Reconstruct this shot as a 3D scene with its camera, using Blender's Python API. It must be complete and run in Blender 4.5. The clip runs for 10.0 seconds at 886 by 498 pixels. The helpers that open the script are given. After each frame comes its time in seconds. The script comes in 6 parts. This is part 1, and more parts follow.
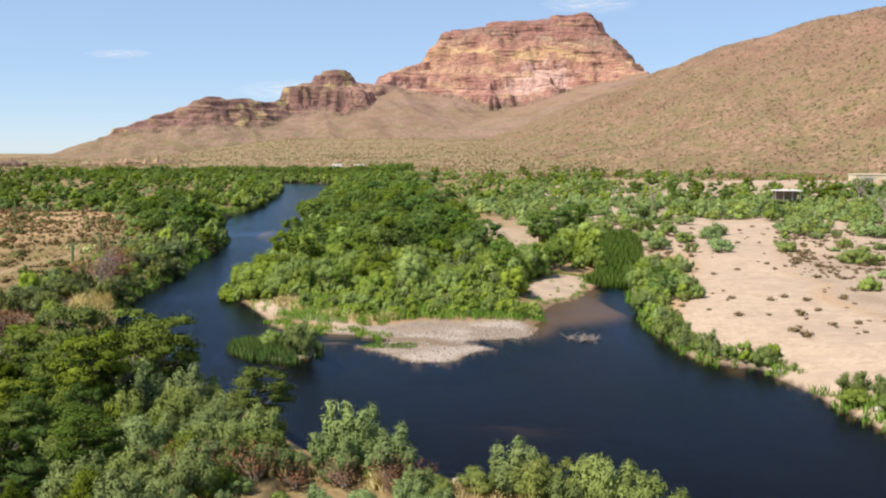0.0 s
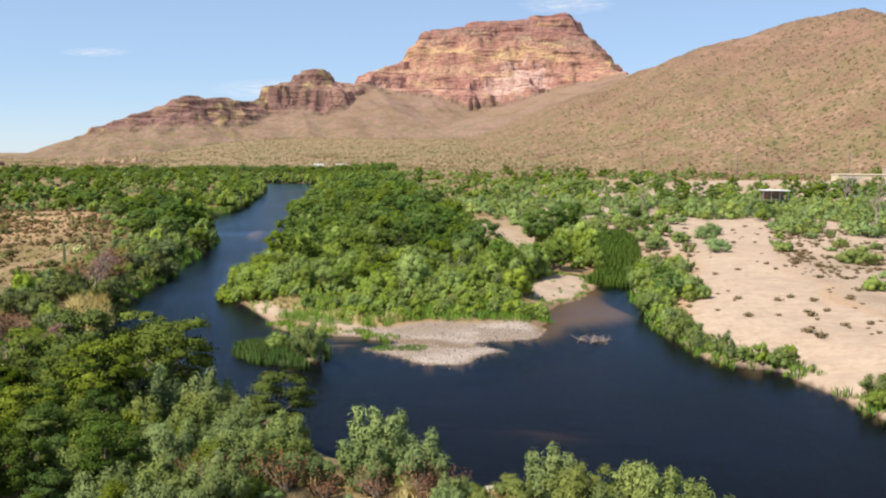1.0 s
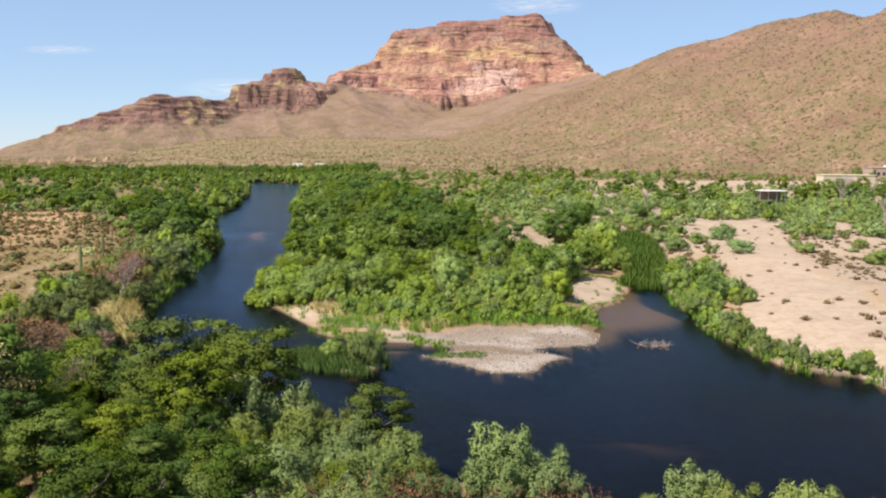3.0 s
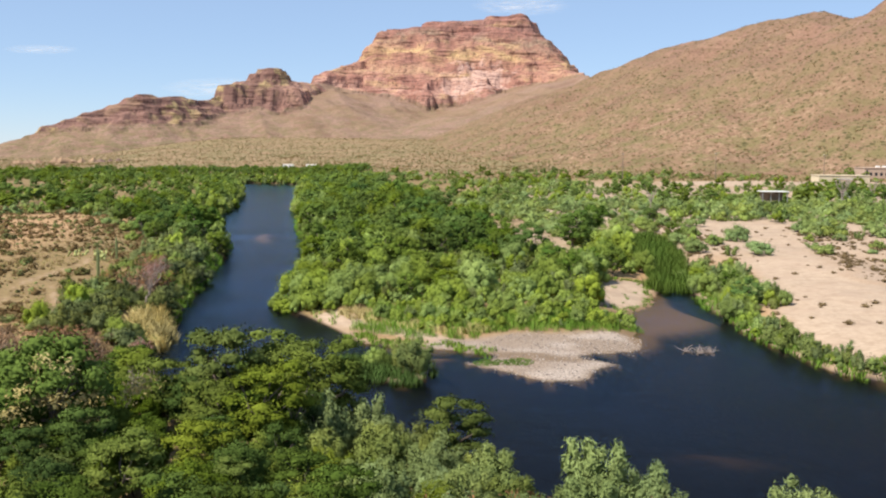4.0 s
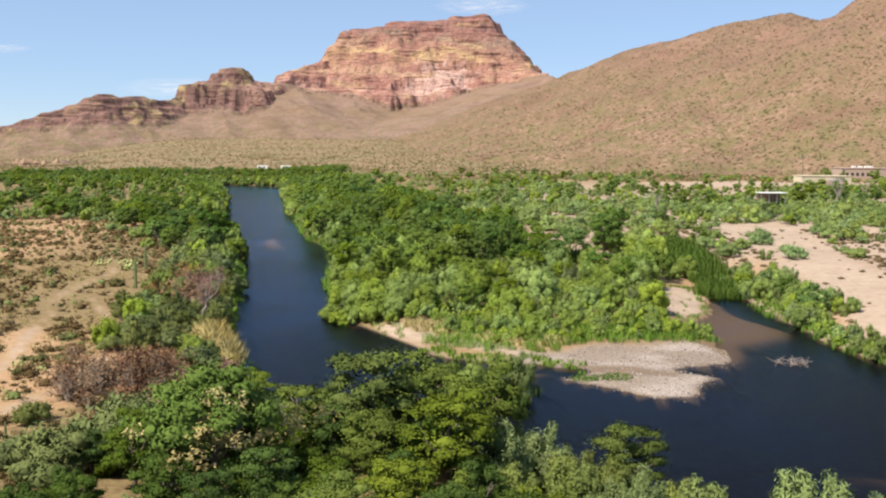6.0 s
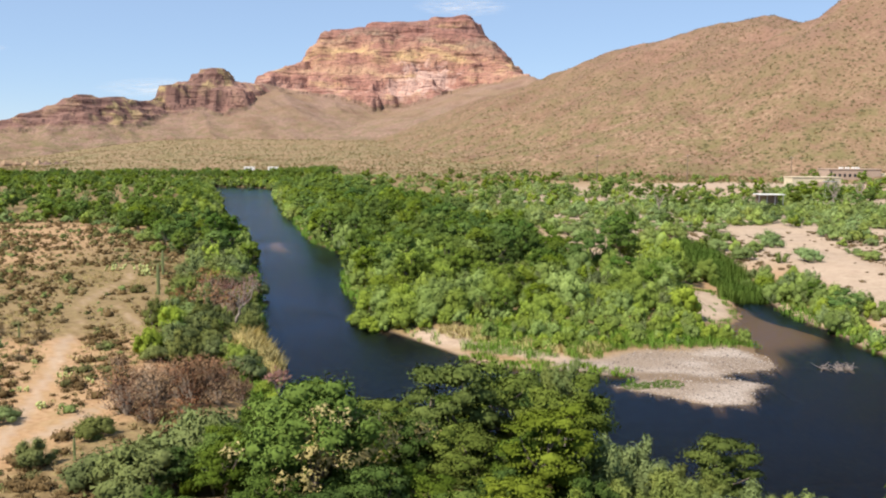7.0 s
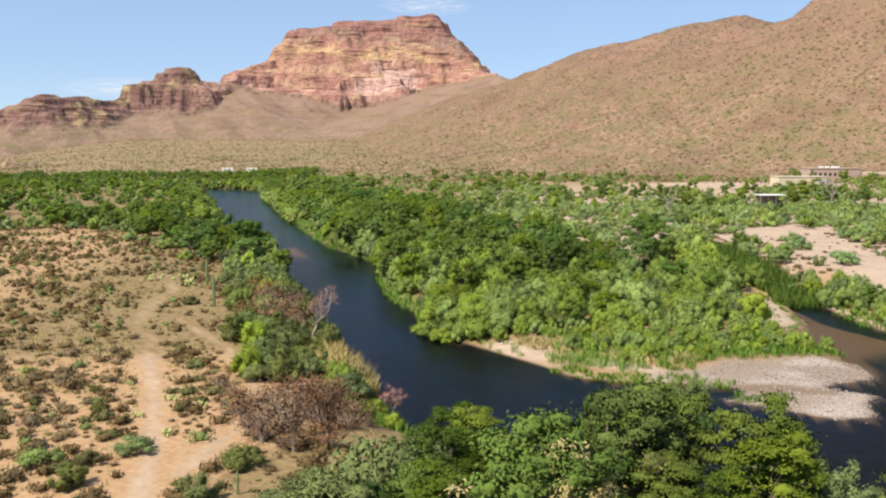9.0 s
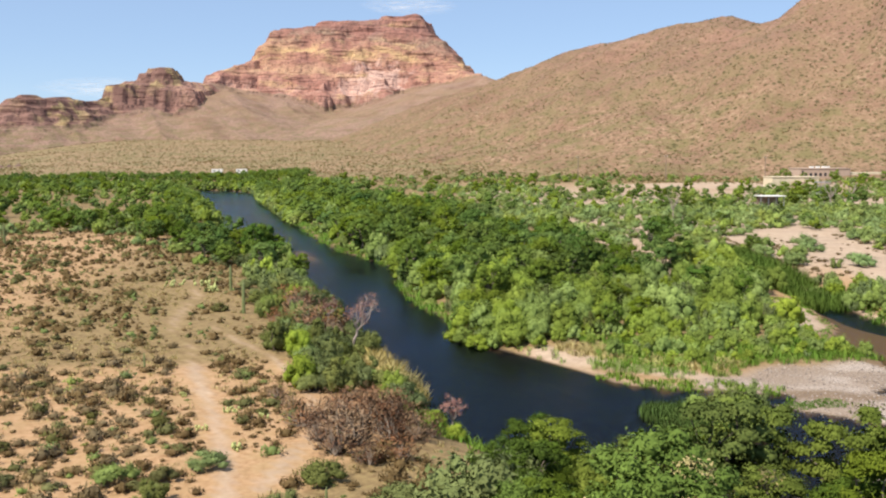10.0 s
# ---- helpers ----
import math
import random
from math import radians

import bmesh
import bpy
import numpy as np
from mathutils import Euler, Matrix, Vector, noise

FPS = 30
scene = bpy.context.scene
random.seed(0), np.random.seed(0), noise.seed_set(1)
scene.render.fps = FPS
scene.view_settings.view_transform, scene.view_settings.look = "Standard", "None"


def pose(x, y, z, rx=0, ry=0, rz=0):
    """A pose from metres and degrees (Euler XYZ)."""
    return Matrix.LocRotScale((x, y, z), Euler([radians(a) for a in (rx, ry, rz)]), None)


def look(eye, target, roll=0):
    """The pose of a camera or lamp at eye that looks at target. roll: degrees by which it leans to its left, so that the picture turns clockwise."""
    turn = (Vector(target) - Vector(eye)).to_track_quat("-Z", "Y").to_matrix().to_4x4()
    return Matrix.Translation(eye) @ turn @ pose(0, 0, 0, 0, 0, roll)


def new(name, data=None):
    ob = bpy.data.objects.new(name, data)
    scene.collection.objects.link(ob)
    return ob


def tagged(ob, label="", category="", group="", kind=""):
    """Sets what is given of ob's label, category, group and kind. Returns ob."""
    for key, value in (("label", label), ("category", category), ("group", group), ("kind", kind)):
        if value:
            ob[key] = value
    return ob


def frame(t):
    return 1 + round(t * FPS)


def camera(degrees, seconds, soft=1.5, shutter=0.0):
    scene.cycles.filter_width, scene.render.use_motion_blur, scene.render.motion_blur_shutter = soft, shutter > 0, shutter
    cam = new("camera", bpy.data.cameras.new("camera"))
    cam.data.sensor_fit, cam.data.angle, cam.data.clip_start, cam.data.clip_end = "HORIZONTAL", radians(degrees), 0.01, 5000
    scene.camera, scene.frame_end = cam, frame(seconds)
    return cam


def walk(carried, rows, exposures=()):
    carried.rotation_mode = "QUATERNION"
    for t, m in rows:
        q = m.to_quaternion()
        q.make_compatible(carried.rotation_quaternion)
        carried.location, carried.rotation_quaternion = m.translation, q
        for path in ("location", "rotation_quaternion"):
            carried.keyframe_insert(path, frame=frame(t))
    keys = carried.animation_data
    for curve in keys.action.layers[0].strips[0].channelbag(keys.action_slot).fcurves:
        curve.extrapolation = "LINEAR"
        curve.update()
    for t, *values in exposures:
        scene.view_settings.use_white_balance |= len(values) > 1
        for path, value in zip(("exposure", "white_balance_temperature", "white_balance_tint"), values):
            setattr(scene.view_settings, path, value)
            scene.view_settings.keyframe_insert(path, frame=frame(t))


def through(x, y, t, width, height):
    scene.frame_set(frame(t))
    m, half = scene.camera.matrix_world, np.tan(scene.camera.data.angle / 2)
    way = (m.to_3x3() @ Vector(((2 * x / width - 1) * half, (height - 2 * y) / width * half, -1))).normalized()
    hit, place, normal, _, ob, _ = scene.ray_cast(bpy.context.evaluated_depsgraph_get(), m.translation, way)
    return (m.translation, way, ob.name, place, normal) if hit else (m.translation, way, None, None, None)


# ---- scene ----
cam = camera(51.3, 10.0, soft=2.1)
PATH = [
    (0, (-1.755, -0.668, 21.906), (-1.905, 1.315, 21.693), 0.2),
    (0.5, (-3.559, 0.152, 21.791), (-3.685, 2.137, 21.577), 0.3),
    (1, (-5.351, 1.037, 21.719), (-5.454, 3.023, 21.506), 0.3),
    (1.5, (-7.218, 1.955, 21.622), (-7.301, 3.942, 21.409), 0.3),
    (2, (-9.587, 2.722, 21.527), (-9.653, 4.709, 21.314), 0.3),
    (2.5, (-12.347, 3.497, 21.534), (-12.397, 5.485, 21.321), 0.4),
    (4, (-21.674, 6.923, 21.745), (-21.672, 8.912, 21.533), 0.4),
    (4.5, (-25.011, 7.979, 21.872), (-24.988, 9.968, 21.661), 0.4),
    (5, (-28.326, 9.306, 22.05), (-28.281, 11.295, 21.839), 0.3),
    (5.5, (-31.666, 10.486, 22.164), (-31.599, 12.473, 21.952), 0.3),
    (7, (-41.723, 13.262, 22.743), (-41.589, 15.246, 22.533), 0.3),
    (7.5, (-45.065, 14.194, 22.906), (-44.91, 16.177, 22.695), 0.3),
    (8, (-48.435, 15.087, 23.126), (-48.261, 17.068, 22.915), 0.2),
    (8.5, (-51.856, 16.107, 23.41), (-51.662, 18.087, 23.199), 0.1),
    (9, (-55.1, 17.229, 23.671), (-54.887, 19.207, 23.459), 0.1),
    (9.5, (-58.27, 18.269, 24.046), (-58.039, 20.244, 23.834), 0.0),
    (10, (-61.603, 18.959, 24.286), (-61.352, 20.932, 24.074), 0.0),
]
walk(cam, [(t, look(eye, target, roll)) for t, eye, target, roll in PATH])

# ---- light ----
SUN_AZ, SUN_EL = radians(-124.0), radians(54.0)     # azimuth from +y towards +x
sun_way = Vector((math.sin(SUN_AZ) * math.cos(SUN_EL), math.cos(SUN_AZ) * math.cos(SUN_EL), math.sin(SUN_EL)))
world = bpy.data.worlds.new("sky")
scene.world = world
world.use_nodes = True
wn = world.node_tree.nodes
sky = wn.new("ShaderNodeTexSky")
sky.sky_type, sky.sun_disc = "NISHITA", False
sky.sun_elevation, sky.sun_rotation = SUN_EL, SUN_AZ
sky.air_density, sky.dust_density, sky.ozone_density = 0.85, 0.02, 4.5
sky.altitude = 700
wn["Background"].inputs["Strength"].default_value = 0.08
haze = wn.new("ShaderNodeMix")                      # thin even haze over the whole dome
haze.data_type = "RGBA"
haze.inputs[0].default_value, haze.inputs[7].default_value = 0.45, (4.6, 6.1, 8.6, 1)
world.node_tree.links.new(sky.outputs[0], haze.inputs[6])
world.node_tree.links.new(haze.outputs[2], wn["Background"].inputs["Color"])
sun = new("sun", bpy.data.lights.new("sun", "SUN"))
sun.data.energy, sun.data.angle, sun.data.color = 4.8, radians(0.55), (1.0, 0.94, 0.84)
sun.matrix_world = look(sun_way * 500, (0, 0, 0))
scene.view_settings.exposure = 0.62

# ---- noise in numpy ----
TAB = np.random.RandomState(7).rand(256, 256)


def vnoise(x, y, seed=0):
    """Smooth lattice noise, 0 to 1."""
    x, y = np.asarray(x, float) + seed * 17.3, np.asarray(y, float) + seed * 9.1
    i, j = np.floor(x).astype(int), np.floor(y).astype(int)
    u, v = x - i, y - j
    u, v = u * u * (3 - 2 * u), v * v * (3 - 2 * v)
    a, b = TAB[i & 255, j & 255], TAB[(i + 1) & 255, j & 255]
    c, d = TAB[i & 255, (j + 1) & 255], TAB[(i + 1) & 255, (j + 1) & 255]
    return (a * (1 - u) + b * u) * (1 - v) + (c * (1 - u) + d * u) * v


def fbm(x, y, size, octaves=4, seed=0):
    """Fractal noise about 0, roughly -1 to 1."""
    total, amp = 0.0, 1.0
    for k in range(octaves):
        total = total + amp * (vnoise(x / size * 2 ** k, y / size * 2 ** k, seed + k) * 2 - 1)
        amp *= 0.5
    return total


def step(a, b, v):
    k = np.clip((v - a) / (b - a), 0, 1)
    return k * k * (3 - 2 * k)


# ---- plan: shores in metres ----
NEAR = [(38, -30), (28, 5), (19, 30), (11, 46), (4, 53.5), (-3, 57.5), (-8, 59.7), (-13, 61.5), (-17.5, 65), (-21, 71),
        (-26, 76), (-34, 80.5), (-42, 84.5), (-47.5, 88), (-51.5, 96), (-53.5, 107), (-55, 119), (-57, 131), (-60, 150),
        (-62.5, 168), (-65.5, 187), (-69.5, 214), (-80, 238), (-90, 264)]
LEFT_FAR = [(-97, 320), (-103, 364), (-118, 443), (-138, 525), (-170, 552), (-260, 568)]
RIGHT_FAR = [(-260, 620), (-160, 608), (-108, 576), (-90, 452), (-76, 357), (-70, 316), (-60.5, 253), (-54.5, 232),
             (-48.5, 212), (-48.5, 188), (-47.5, 163), (-44.5, 148), (-44.5, 138), (-43, 132), (-38.2, 124.7), (-35, 118.5),
             (-31, 110.3), (-25, 107), (-20.5, 106)]
BAR = [(-18.9, 104.4), (-16, 103.6), (-17.5, 101), (-19.6, 100.2), (-17.2, 98), (-14.5, 95.2), (-12, 92.6), (-9.5, 92.5), (-7, 94), (-6.1, 97), (-3.2, 100.2),
       (-5.4, 102.4), (-6.6, 103.5), (-4, 104.4), (-0.2, 106), (1.7, 110.5), (2.4, 116.5), (2.6, 124), (4.5, 131), (7.6, 135.5), (9.6, 140), (10.8, 146.5), (13, 152), (15.5, 160), (16.8, 163)]
EAST = [(18.9, 158), (17, 145), (15.9, 131.4), (15.5, 122), (15, 116), (16.2, 107), (17.5, 97), (21, 93.5), (23.5, 92),
        (25.3, 84), (27.7, 72.3), (31, 58), (36, 38), (44, 5), (52, -30)]
ISLET = [(-32, 96.5), (-29.5, 93.8), (-25, 91.5), (-23, 94.5), (-23.8, 99), (-28, 100.2), (-32, 100)]
MUDBAR = [(-39.4, 101), (-38, 98), (-36.3, 97), (-36, 99), (-38, 101.5)]


def smooth(points, n=4, closed=True):
    p = np.array(points, float)
    out = []
    for k in range(len(p)):
        a, b, c, d = p[k - 1], p[k], p[(k + 1) % len(p)], p[(k + 2) % len(p)]
        for s in np.arange(n) / n:
            out.append(0.5 * (2 * b + (c - a) * s + (2 * a - 5 * b + 4 * c - d) * s ** 2 + (3 * b - a - 3 * c + d) * s ** 3))
    return np.array(out)


def distance(line, x, y, closed=True):
    """Distance to a line; for a closed one minus inside."""
    shape = np.shape(x)
    x, y = np.ravel(x), np.ravel(y)
    best, inside = np.full(x.shape, 1e9), np.zeros(x.shape, bool)
    ends = np.roll(line, -1, 0) if closed else line[1:]
    for (ax, ay), (bx, by) in zip(line if closed else line[:-1], ends):
        ux, uy = bx - ax, by - ay
        k = np.clip(((x - ax) * ux + (y - ay) * uy) / (ux * ux + uy * uy + 1e-9), 0, 1)
        best = np.minimum(best, (x - ax - k * ux) ** 2 + (y - ay - k * uy) ** 2)
        if closed and ay != by:
            inside ^= ((ay > y) != (by > y)) & (x < ax + (y - ay) / (by - ay) * ux)
    best = np.sqrt(best)
    return (np.where(inside, -best, best) if closed else best).reshape(shape)


RIVER = smooth(NEAR + LEFT_FAR + RIGHT_FAR + BAR + EAST)
ISLE = smooth(ISLET)
MUD = smooth(MUDBAR)
TRAIL_A = np.array([(-66, 60), (-68, 75.6), (-69.1, 84.7), (-71.4, 96.8), (-75, 111.8), (-76.2, 119.8), (-80, 130), (-81, 141), (-80.6, 158), (-84, 172)], float)
TRAIL_B = np.array([(-66, 78), (-62.5, 89.3), (-63.2, 101.4), (-66.8, 113.2), (-71.9, 125.3), (-77, 136)], float)
SAND = smooth([(17.5, 100), (19.5, 118), (22, 133), (27, 150), (33, 175), (37, 203), (44, 232), (52, 246), (64, 246), (58, 215), (52, 193), (48, 172),
               (43, 142), (41, 122), (46, 108), (62, 95), (75, 78), (45, 40), (34, 62)])
SAND_MID = smooth([(-13, 232), (-6, 245), (3, 205), (4, 178), (-1, 165), (-8, 176)])
GRAVEL = smooth([(-23, 108.5), (-19, 100), (-14, 95), (-9, 91), (-4, 97), (1.5, 107), (1, 113), (-1, 115.5), (-8, 114.5), (-12, 114.5), (-17, 110.5), (-21, 110.5)])


SPIT = smooth([(-38.5, 125.5), (-35.5, 119.5), (-29, 114), (-22, 110), (-21, 112), (-27, 118), (-33, 123.5), (-36, 127)])
BEACH = smooth([(1.5, 132), (7, 135.5), (9, 142), (10.5, 150), (9.5, 154), (4, 151.5), (0, 139)])
MUDFLAT = smooth([(0.5, 108.5), (2.6, 112), (4.5, 117.5), (8.5, 120), (12.8, 124.5), (11.4, 130), (10.2, 137), (11.2, 146), (9, 143), (6, 136), (2, 130), (0.5, 120), (0, 112)])


def shore(x, y):
    """Metres from the water, minus in it."""
    d = distance(RIVER, x, y)
    d = np.maximum(d, -distance(ISLE, x, y) * 0.8)
    d = np.maximum(d, -distance(MUD, x, y) - 1.55)
    return d + 0.35 * fbm(x, y, 5, 3, 3)


def terrain(x, y, d=None):
    x, y = np.asarray(x, float), np.asarray(y, float)
    d = shore(x, y) if d is None else d
    left = step(-44, -62, x + 0.25 * (np.minimum(y, 300) - 100) * 0.3) * step(40, 95, y) + step(70, 60, y) * step(-12, -40, x)
    left = np.clip(left, 0, 1)
    bar = step(126, 108, y) * step(-46, -40, x) * step(12, 6, x) * step(84, 90, y)
    east = step(8, 22, x)
    high = 1.7 + 1.1 * left + 0.6 * east - 1.25 * bar
    high = np.where((y < 62) & (x > -16), 1.0, high) * (1 - 0.55 * step(260, 340, y))
    run = (4.5 - 1.5 * left + 5 * bar + 2 * east) * (1 - 0.7 * step(200, 260, y))
    land = high * (1 - np.exp(-np.maximum(d, 0) / run)) + 0.02
    bed = -np.clip(-d * 0.7, 0, 1.9)
    shoal = np.exp(-(((x + 1 + 3 * fbm(x, y, 12, 2, 91)) / 12) ** 2 + ((y - 72.5 + 0.35 * (x + 1) + 2.2 * fbm(x, y, 9, 3, 92)) / 3.6) ** 2) ** 1.1)
    shoal = np.maximum(shoal, 1.44 * np.exp(-(((x + 66.5 + 0.17 * (y - 238) + 1.5 * fbm(x, y, 14, 2, 97)) / 3.6) ** 2 + ((y - 238) / 21) ** 2) ** 1.3))
    shoal = np.maximum(shoal, 0.95 * np.exp(-(((x + 112) / 11) ** 2 + ((y - 470 + 4 * fbm(x, y, 20, 2, 98)) / 26) ** 2) ** 1.3))
    bed = np.where(d < 0, np.maximum(bed, -1.9 + 1.28 * shoal), bed)
    flat_at = distance(MUDFLAT, x, y)
    silt = -0.13 + 0.16 * fbm(x * 0.3, y, 4, 3, 93)
    bed = np.maximum(bed, np.minimum(silt, -0.02) - 0.34 * np.maximum(flat_at, 0))
    lee = -0.12 + 0.08 * fbm(x * 0.5, y, 4, 2, 94)
    bed = np.maximum(bed, lee - 0.35 * np.maximum(np.hypot((x + 20) / 2.2, (y - 102.5) / 0.8) - 1.2, 0))
    z = np.where(d > 0, land, bed)
    z = np.where((d > 0) & (flat_at < 6), np.minimum(z, 0.02 + 0.045 * fbm(x, y, 4, 3, 93) + 0.25 * np.maximum(flat_at, 0)), z)
    z = z + (0.012 - 0.006 * step(-60, -140, x)) * np.clip(y - 150, 0, 500) * step(2, 25, d)
    away = np.arctan2(x + 30, np.maximum(y, 1.0))
    z = z + 0.034 * np.clip(y - 640, 0, 1500) * step(-0.42, -0.2, away) * step(600, 800, y) ** 0.5
    rough = step(0.5, 10, d) * step(1500, 100, np.hypot(x, y))
    z = z + rough * (0.25 * fbm(x, y, 14, 3, 5) + 0.10 * fbm(x, y, 3, 2, 9)) + 1.5 * step(150, 420, y) * fbm(x, y, 90, 2, 4) * step(4, 30, d) * 0.5
    z = z + 0.03 * fbm(x, y, 1.5, 2, 8) * step(0, 2, d)
    return z


# ---- meshes from arrays ----
def mesh_np(name, v, f, mat, n=None, attrs=None, smooth_faces=False):
    v, f = np.asarray(v, np.float32), np.asarray(f, np.int32)
    me = bpy.data.meshes.new(name)
    k = f.shape[1]
    me.vertices.add(len(v)), me.loops.add(f.size), me.polygons.add(len(f))
    me.vertices.foreach_set("co", v.ravel())
    me.loops.foreach_set("vertex_index", f.ravel())
    me.polygons.foreach_set("loop_start", np.arange(0, f.size, k, dtype=np.int32))
    me.polygons.foreach_set("use_smooth", np.full(len(f), bool(smooth_faces or n is not None)))
    me.update(calc_edges=True)
    for key, values in (attrs or {}).items():
        me.attributes.new(key, "FLOAT", "POINT").data.foreach_set("value", np.asarray(values, np.float32))
    me.materials.append(mat)
    if n is not None:
        n = np.asarray(n, float)
        me.normals_split_custom_set_from_vertices((n / np.maximum(np.linalg.norm(n, axis=1), 1e-6)[:, None]).tolist())
    return me


def joined(parts):
    """(v, f, n) arrays put into one."""
    vs, fs, ns, o = [], [], [], 0
    for v, f, n in parts:
        vs.append(v), fs.append(f + o), ns.append(n)
        o += len(v)
    return np.concatenate(vs), np.concatenate(fs), np.concatenate(ns)


def spread(model, places, rng, lean=0.0):
    """Copies of one (v, f, n) model at rows of x, y, z, scale, turn, put into one."""
    v, f, n = model
    c, s = np.cos(places[:, 4])[:, None], np.sin(places[:, 4])[:, None]
    k = places[:, 3][:, None]
    tall = (0.8 + 0.4 * rng.rand(len(places)))[:, None]
    x = (v[None, :, 0] * c - v[None, :, 1] * s) * k + places[:, 0:1]
    y = (v[None, :, 0] * s + v[None, :, 1] * c) * k + places[:, 1:2]
    z = v[None, :, 2] * k * tall + places[:, 2:3]
    nx, ny = n[None, :, 0] * c - n[None, :, 1] * s, n[None, :, 0] * s + n[None, :, 1] * c
    nz = np.broadcast_to(n[None, :, 2], nx.shape)
    vv, nn = np.stack([x, y, z], -1).reshape(-1, 3), np.stack([nx, ny, nz], -1).reshape(-1, 3)
    ff = (f[None] + (np.arange(len(places)) * len(v))[:, None, None]).reshape(-1, f.shape[1])
    return vv, ff, nn


# ---- materials ----
def material(name):
    m = bpy.data.materials.new(name)
    m.use_nodes = True
    return m, m.node_tree.nodes, m.node_tree.links, m.node_tree.nodes["Principled BSDF"]


def node(nodes, kind, **values):
    nd = nodes.new("ShaderNode" + kind)
    for key, value in values.items():
        nd.inputs[key].default_value = value
    return nd


def ramp(nodes, links, source, stops):
    r = nodes.new("ShaderNodeValToRGB")
    while len(r.color_ramp.elements) < len(stops):
        r.color_ramp.elements.new(0.5)
    for e, (p, c) in zip(r.color_ramp.elements, stops):
        e.position = p
        e.color = (*c, 1) if len(c) == 3 else (c[0], c[0], c[0], 1)
    links.new(source, r.inputs[0])
    return r.outputs[0]


def blend(nodes, links, fac, a, b, mode="MIX"):
    mx = nodes.new("ShaderNodeMix")
    mx.data_type, mx.blend_type = "RGBA", mode
    for sock, value in ((mx.inputs[0], fac), (mx.inputs[6], a), (mx.inputs[7], b)):
        if isinstance(value, bpy.types.NodeSocket):
            links.new(value, sock)
        elif isinstance(value, (int, float)):
            sock.default_value = value
        else:
            sock.default_value = (*value, 1)
    return mx.outputs[2]


def calc(nodes, links, op, a, b=0.0):
    m = nodes.new("ShaderNodeMath")
    m.operation = op
    for sock, value in ((m.inputs[0], a), (m.inputs[1], b)):
        if isinstance(value, bpy.types.NodeSocket):
            links.new(value, sock)
        else:
            sock.default_value = value
    return m.outputs[0]


def noise_of(nodes, links, scale, detail=4.0, where=None, rough=0.55, stretch=None):
    if where is None:
        where = nodes.new("ShaderNodeNewGeometry").outputs["Position"]
    if stretch:
        mp = nodes.new("ShaderNodeMapping")
        mp.inputs["Scale"].default_value = stretch
        links.new(where, mp.inputs[0])
        where = mp.outputs[0]
    t = node(nodes, "TexNoise", Scale=scale, Detail=detail, Roughness=rough)
    links.new(where, t.inputs["Vector"])
    return t.outputs["Fac"]


def relief(nodes, links, bsdf, height, strength, dist):
    b = node(nodes, "Bump", Strength=strength, Distance=dist)
    links.new(height, b.inputs["Height"])
    links.new(b.outputs[0], bsdf.inputs["Normal"])


def leaf_material(name, dark, light, through=0.12, odd=None, vary=1.0):
    """Leaves: two tones by leaf and by plant, matt, some light passing through."""
    m, ns, ln, bsdf = material(name)
    geo, info = ns.new("ShaderNodeNewGeometry"), ns.new("ShaderNodeObjectInfo")
    c = ramp(ns, ln, geo.outputs["Random Per Island"], [(0.0, tuple(a * 0.7 + b * 0.3 for a, b in zip(dark, light))), (1.0, light)])
    patch = noise_of(ns, ln, 0.22, 2.0)
    c = blend(ns, ln, ramp(ns, ln, patch, [(0.36, (0,)), (0.66, (0.55,))]), c, odd or tuple(k * 0.75 for k in dark))
    shift = noise_of(ns, ln, 0.09, 2.0)
    hsv = node(ns, "HueSaturation")
    ln.new(c, hsv.inputs["Color"])
    tint = ns.new("ShaderNodeAttribute")
    tint.attribute_name = "tint"                     # one value for each plant of a joined thicket
    own = calc(ns, ln, "FRACT", calc(ns, ln, "ADD", info.outputs["Random"], tint.outputs["Fac"]))
    own2 = calc(ns, ln, "FRACT", calc(ns, ln, "MULTIPLY", own, 7.31))
    ln.new(calc(ns, ln, "ADD", calc(ns, ln, "MULTIPLY", own, 0.42), 0.82), hsv.inputs["Value"])
    ln.new(calc(ns, ln, "ADD", calc(ns, ln, "MULTIPLY", own2, 0.22), 0.88), hsv.inputs["Saturation"])
    ln.new(calc(ns, ln, "ADD", calc(ns, ln, "ADD", calc(ns, ln, "MULTIPLY", own2, -0.030 * vary), calc(ns, ln, "MULTIPLY", shift, -0.06 * vary)), 0.5 + 0.036 * vary), hsv.inputs["Hue"])
    ln.new(hsv.outputs[0], bsdf.inputs["Base Color"])
    bsdf.inputs["Roughness"].default_value = 0.9
    bsdf.inputs["Specular IOR Level"].default_value = 0.03
    tr = ns.new("ShaderNodeBsdfTranslucent")
    ln.new(hsv.outputs[0], tr.inputs[0])
    mx = node(ns, "MixShader", Fac=through)
    ln.new(bsdf.outputs[0], mx.inputs[1]), ln.new(tr.outputs[0], mx.inputs[2])
    ln.new(mx.outputs[0], ns["Material Output"].inputs[0])
    return m


def plain_material(name, a, b, scale, rough=0.8, bump=0.3, metal=0.0):
    m, ns, ln, bsdf = material(name)
    n = noise_of(ns, ln, scale, 5.0)
    ln.new(ramp(ns, ln, n, [(0.3, a), (0.7, b)]), bsdf.inputs["Base Color"])
    bsdf.inputs["Roughness"].default_value, bsdf.inputs["Metallic"].default_value = rough, metal
    relief(ns, ln, bsdf, n, bump, 0.05)
    return m


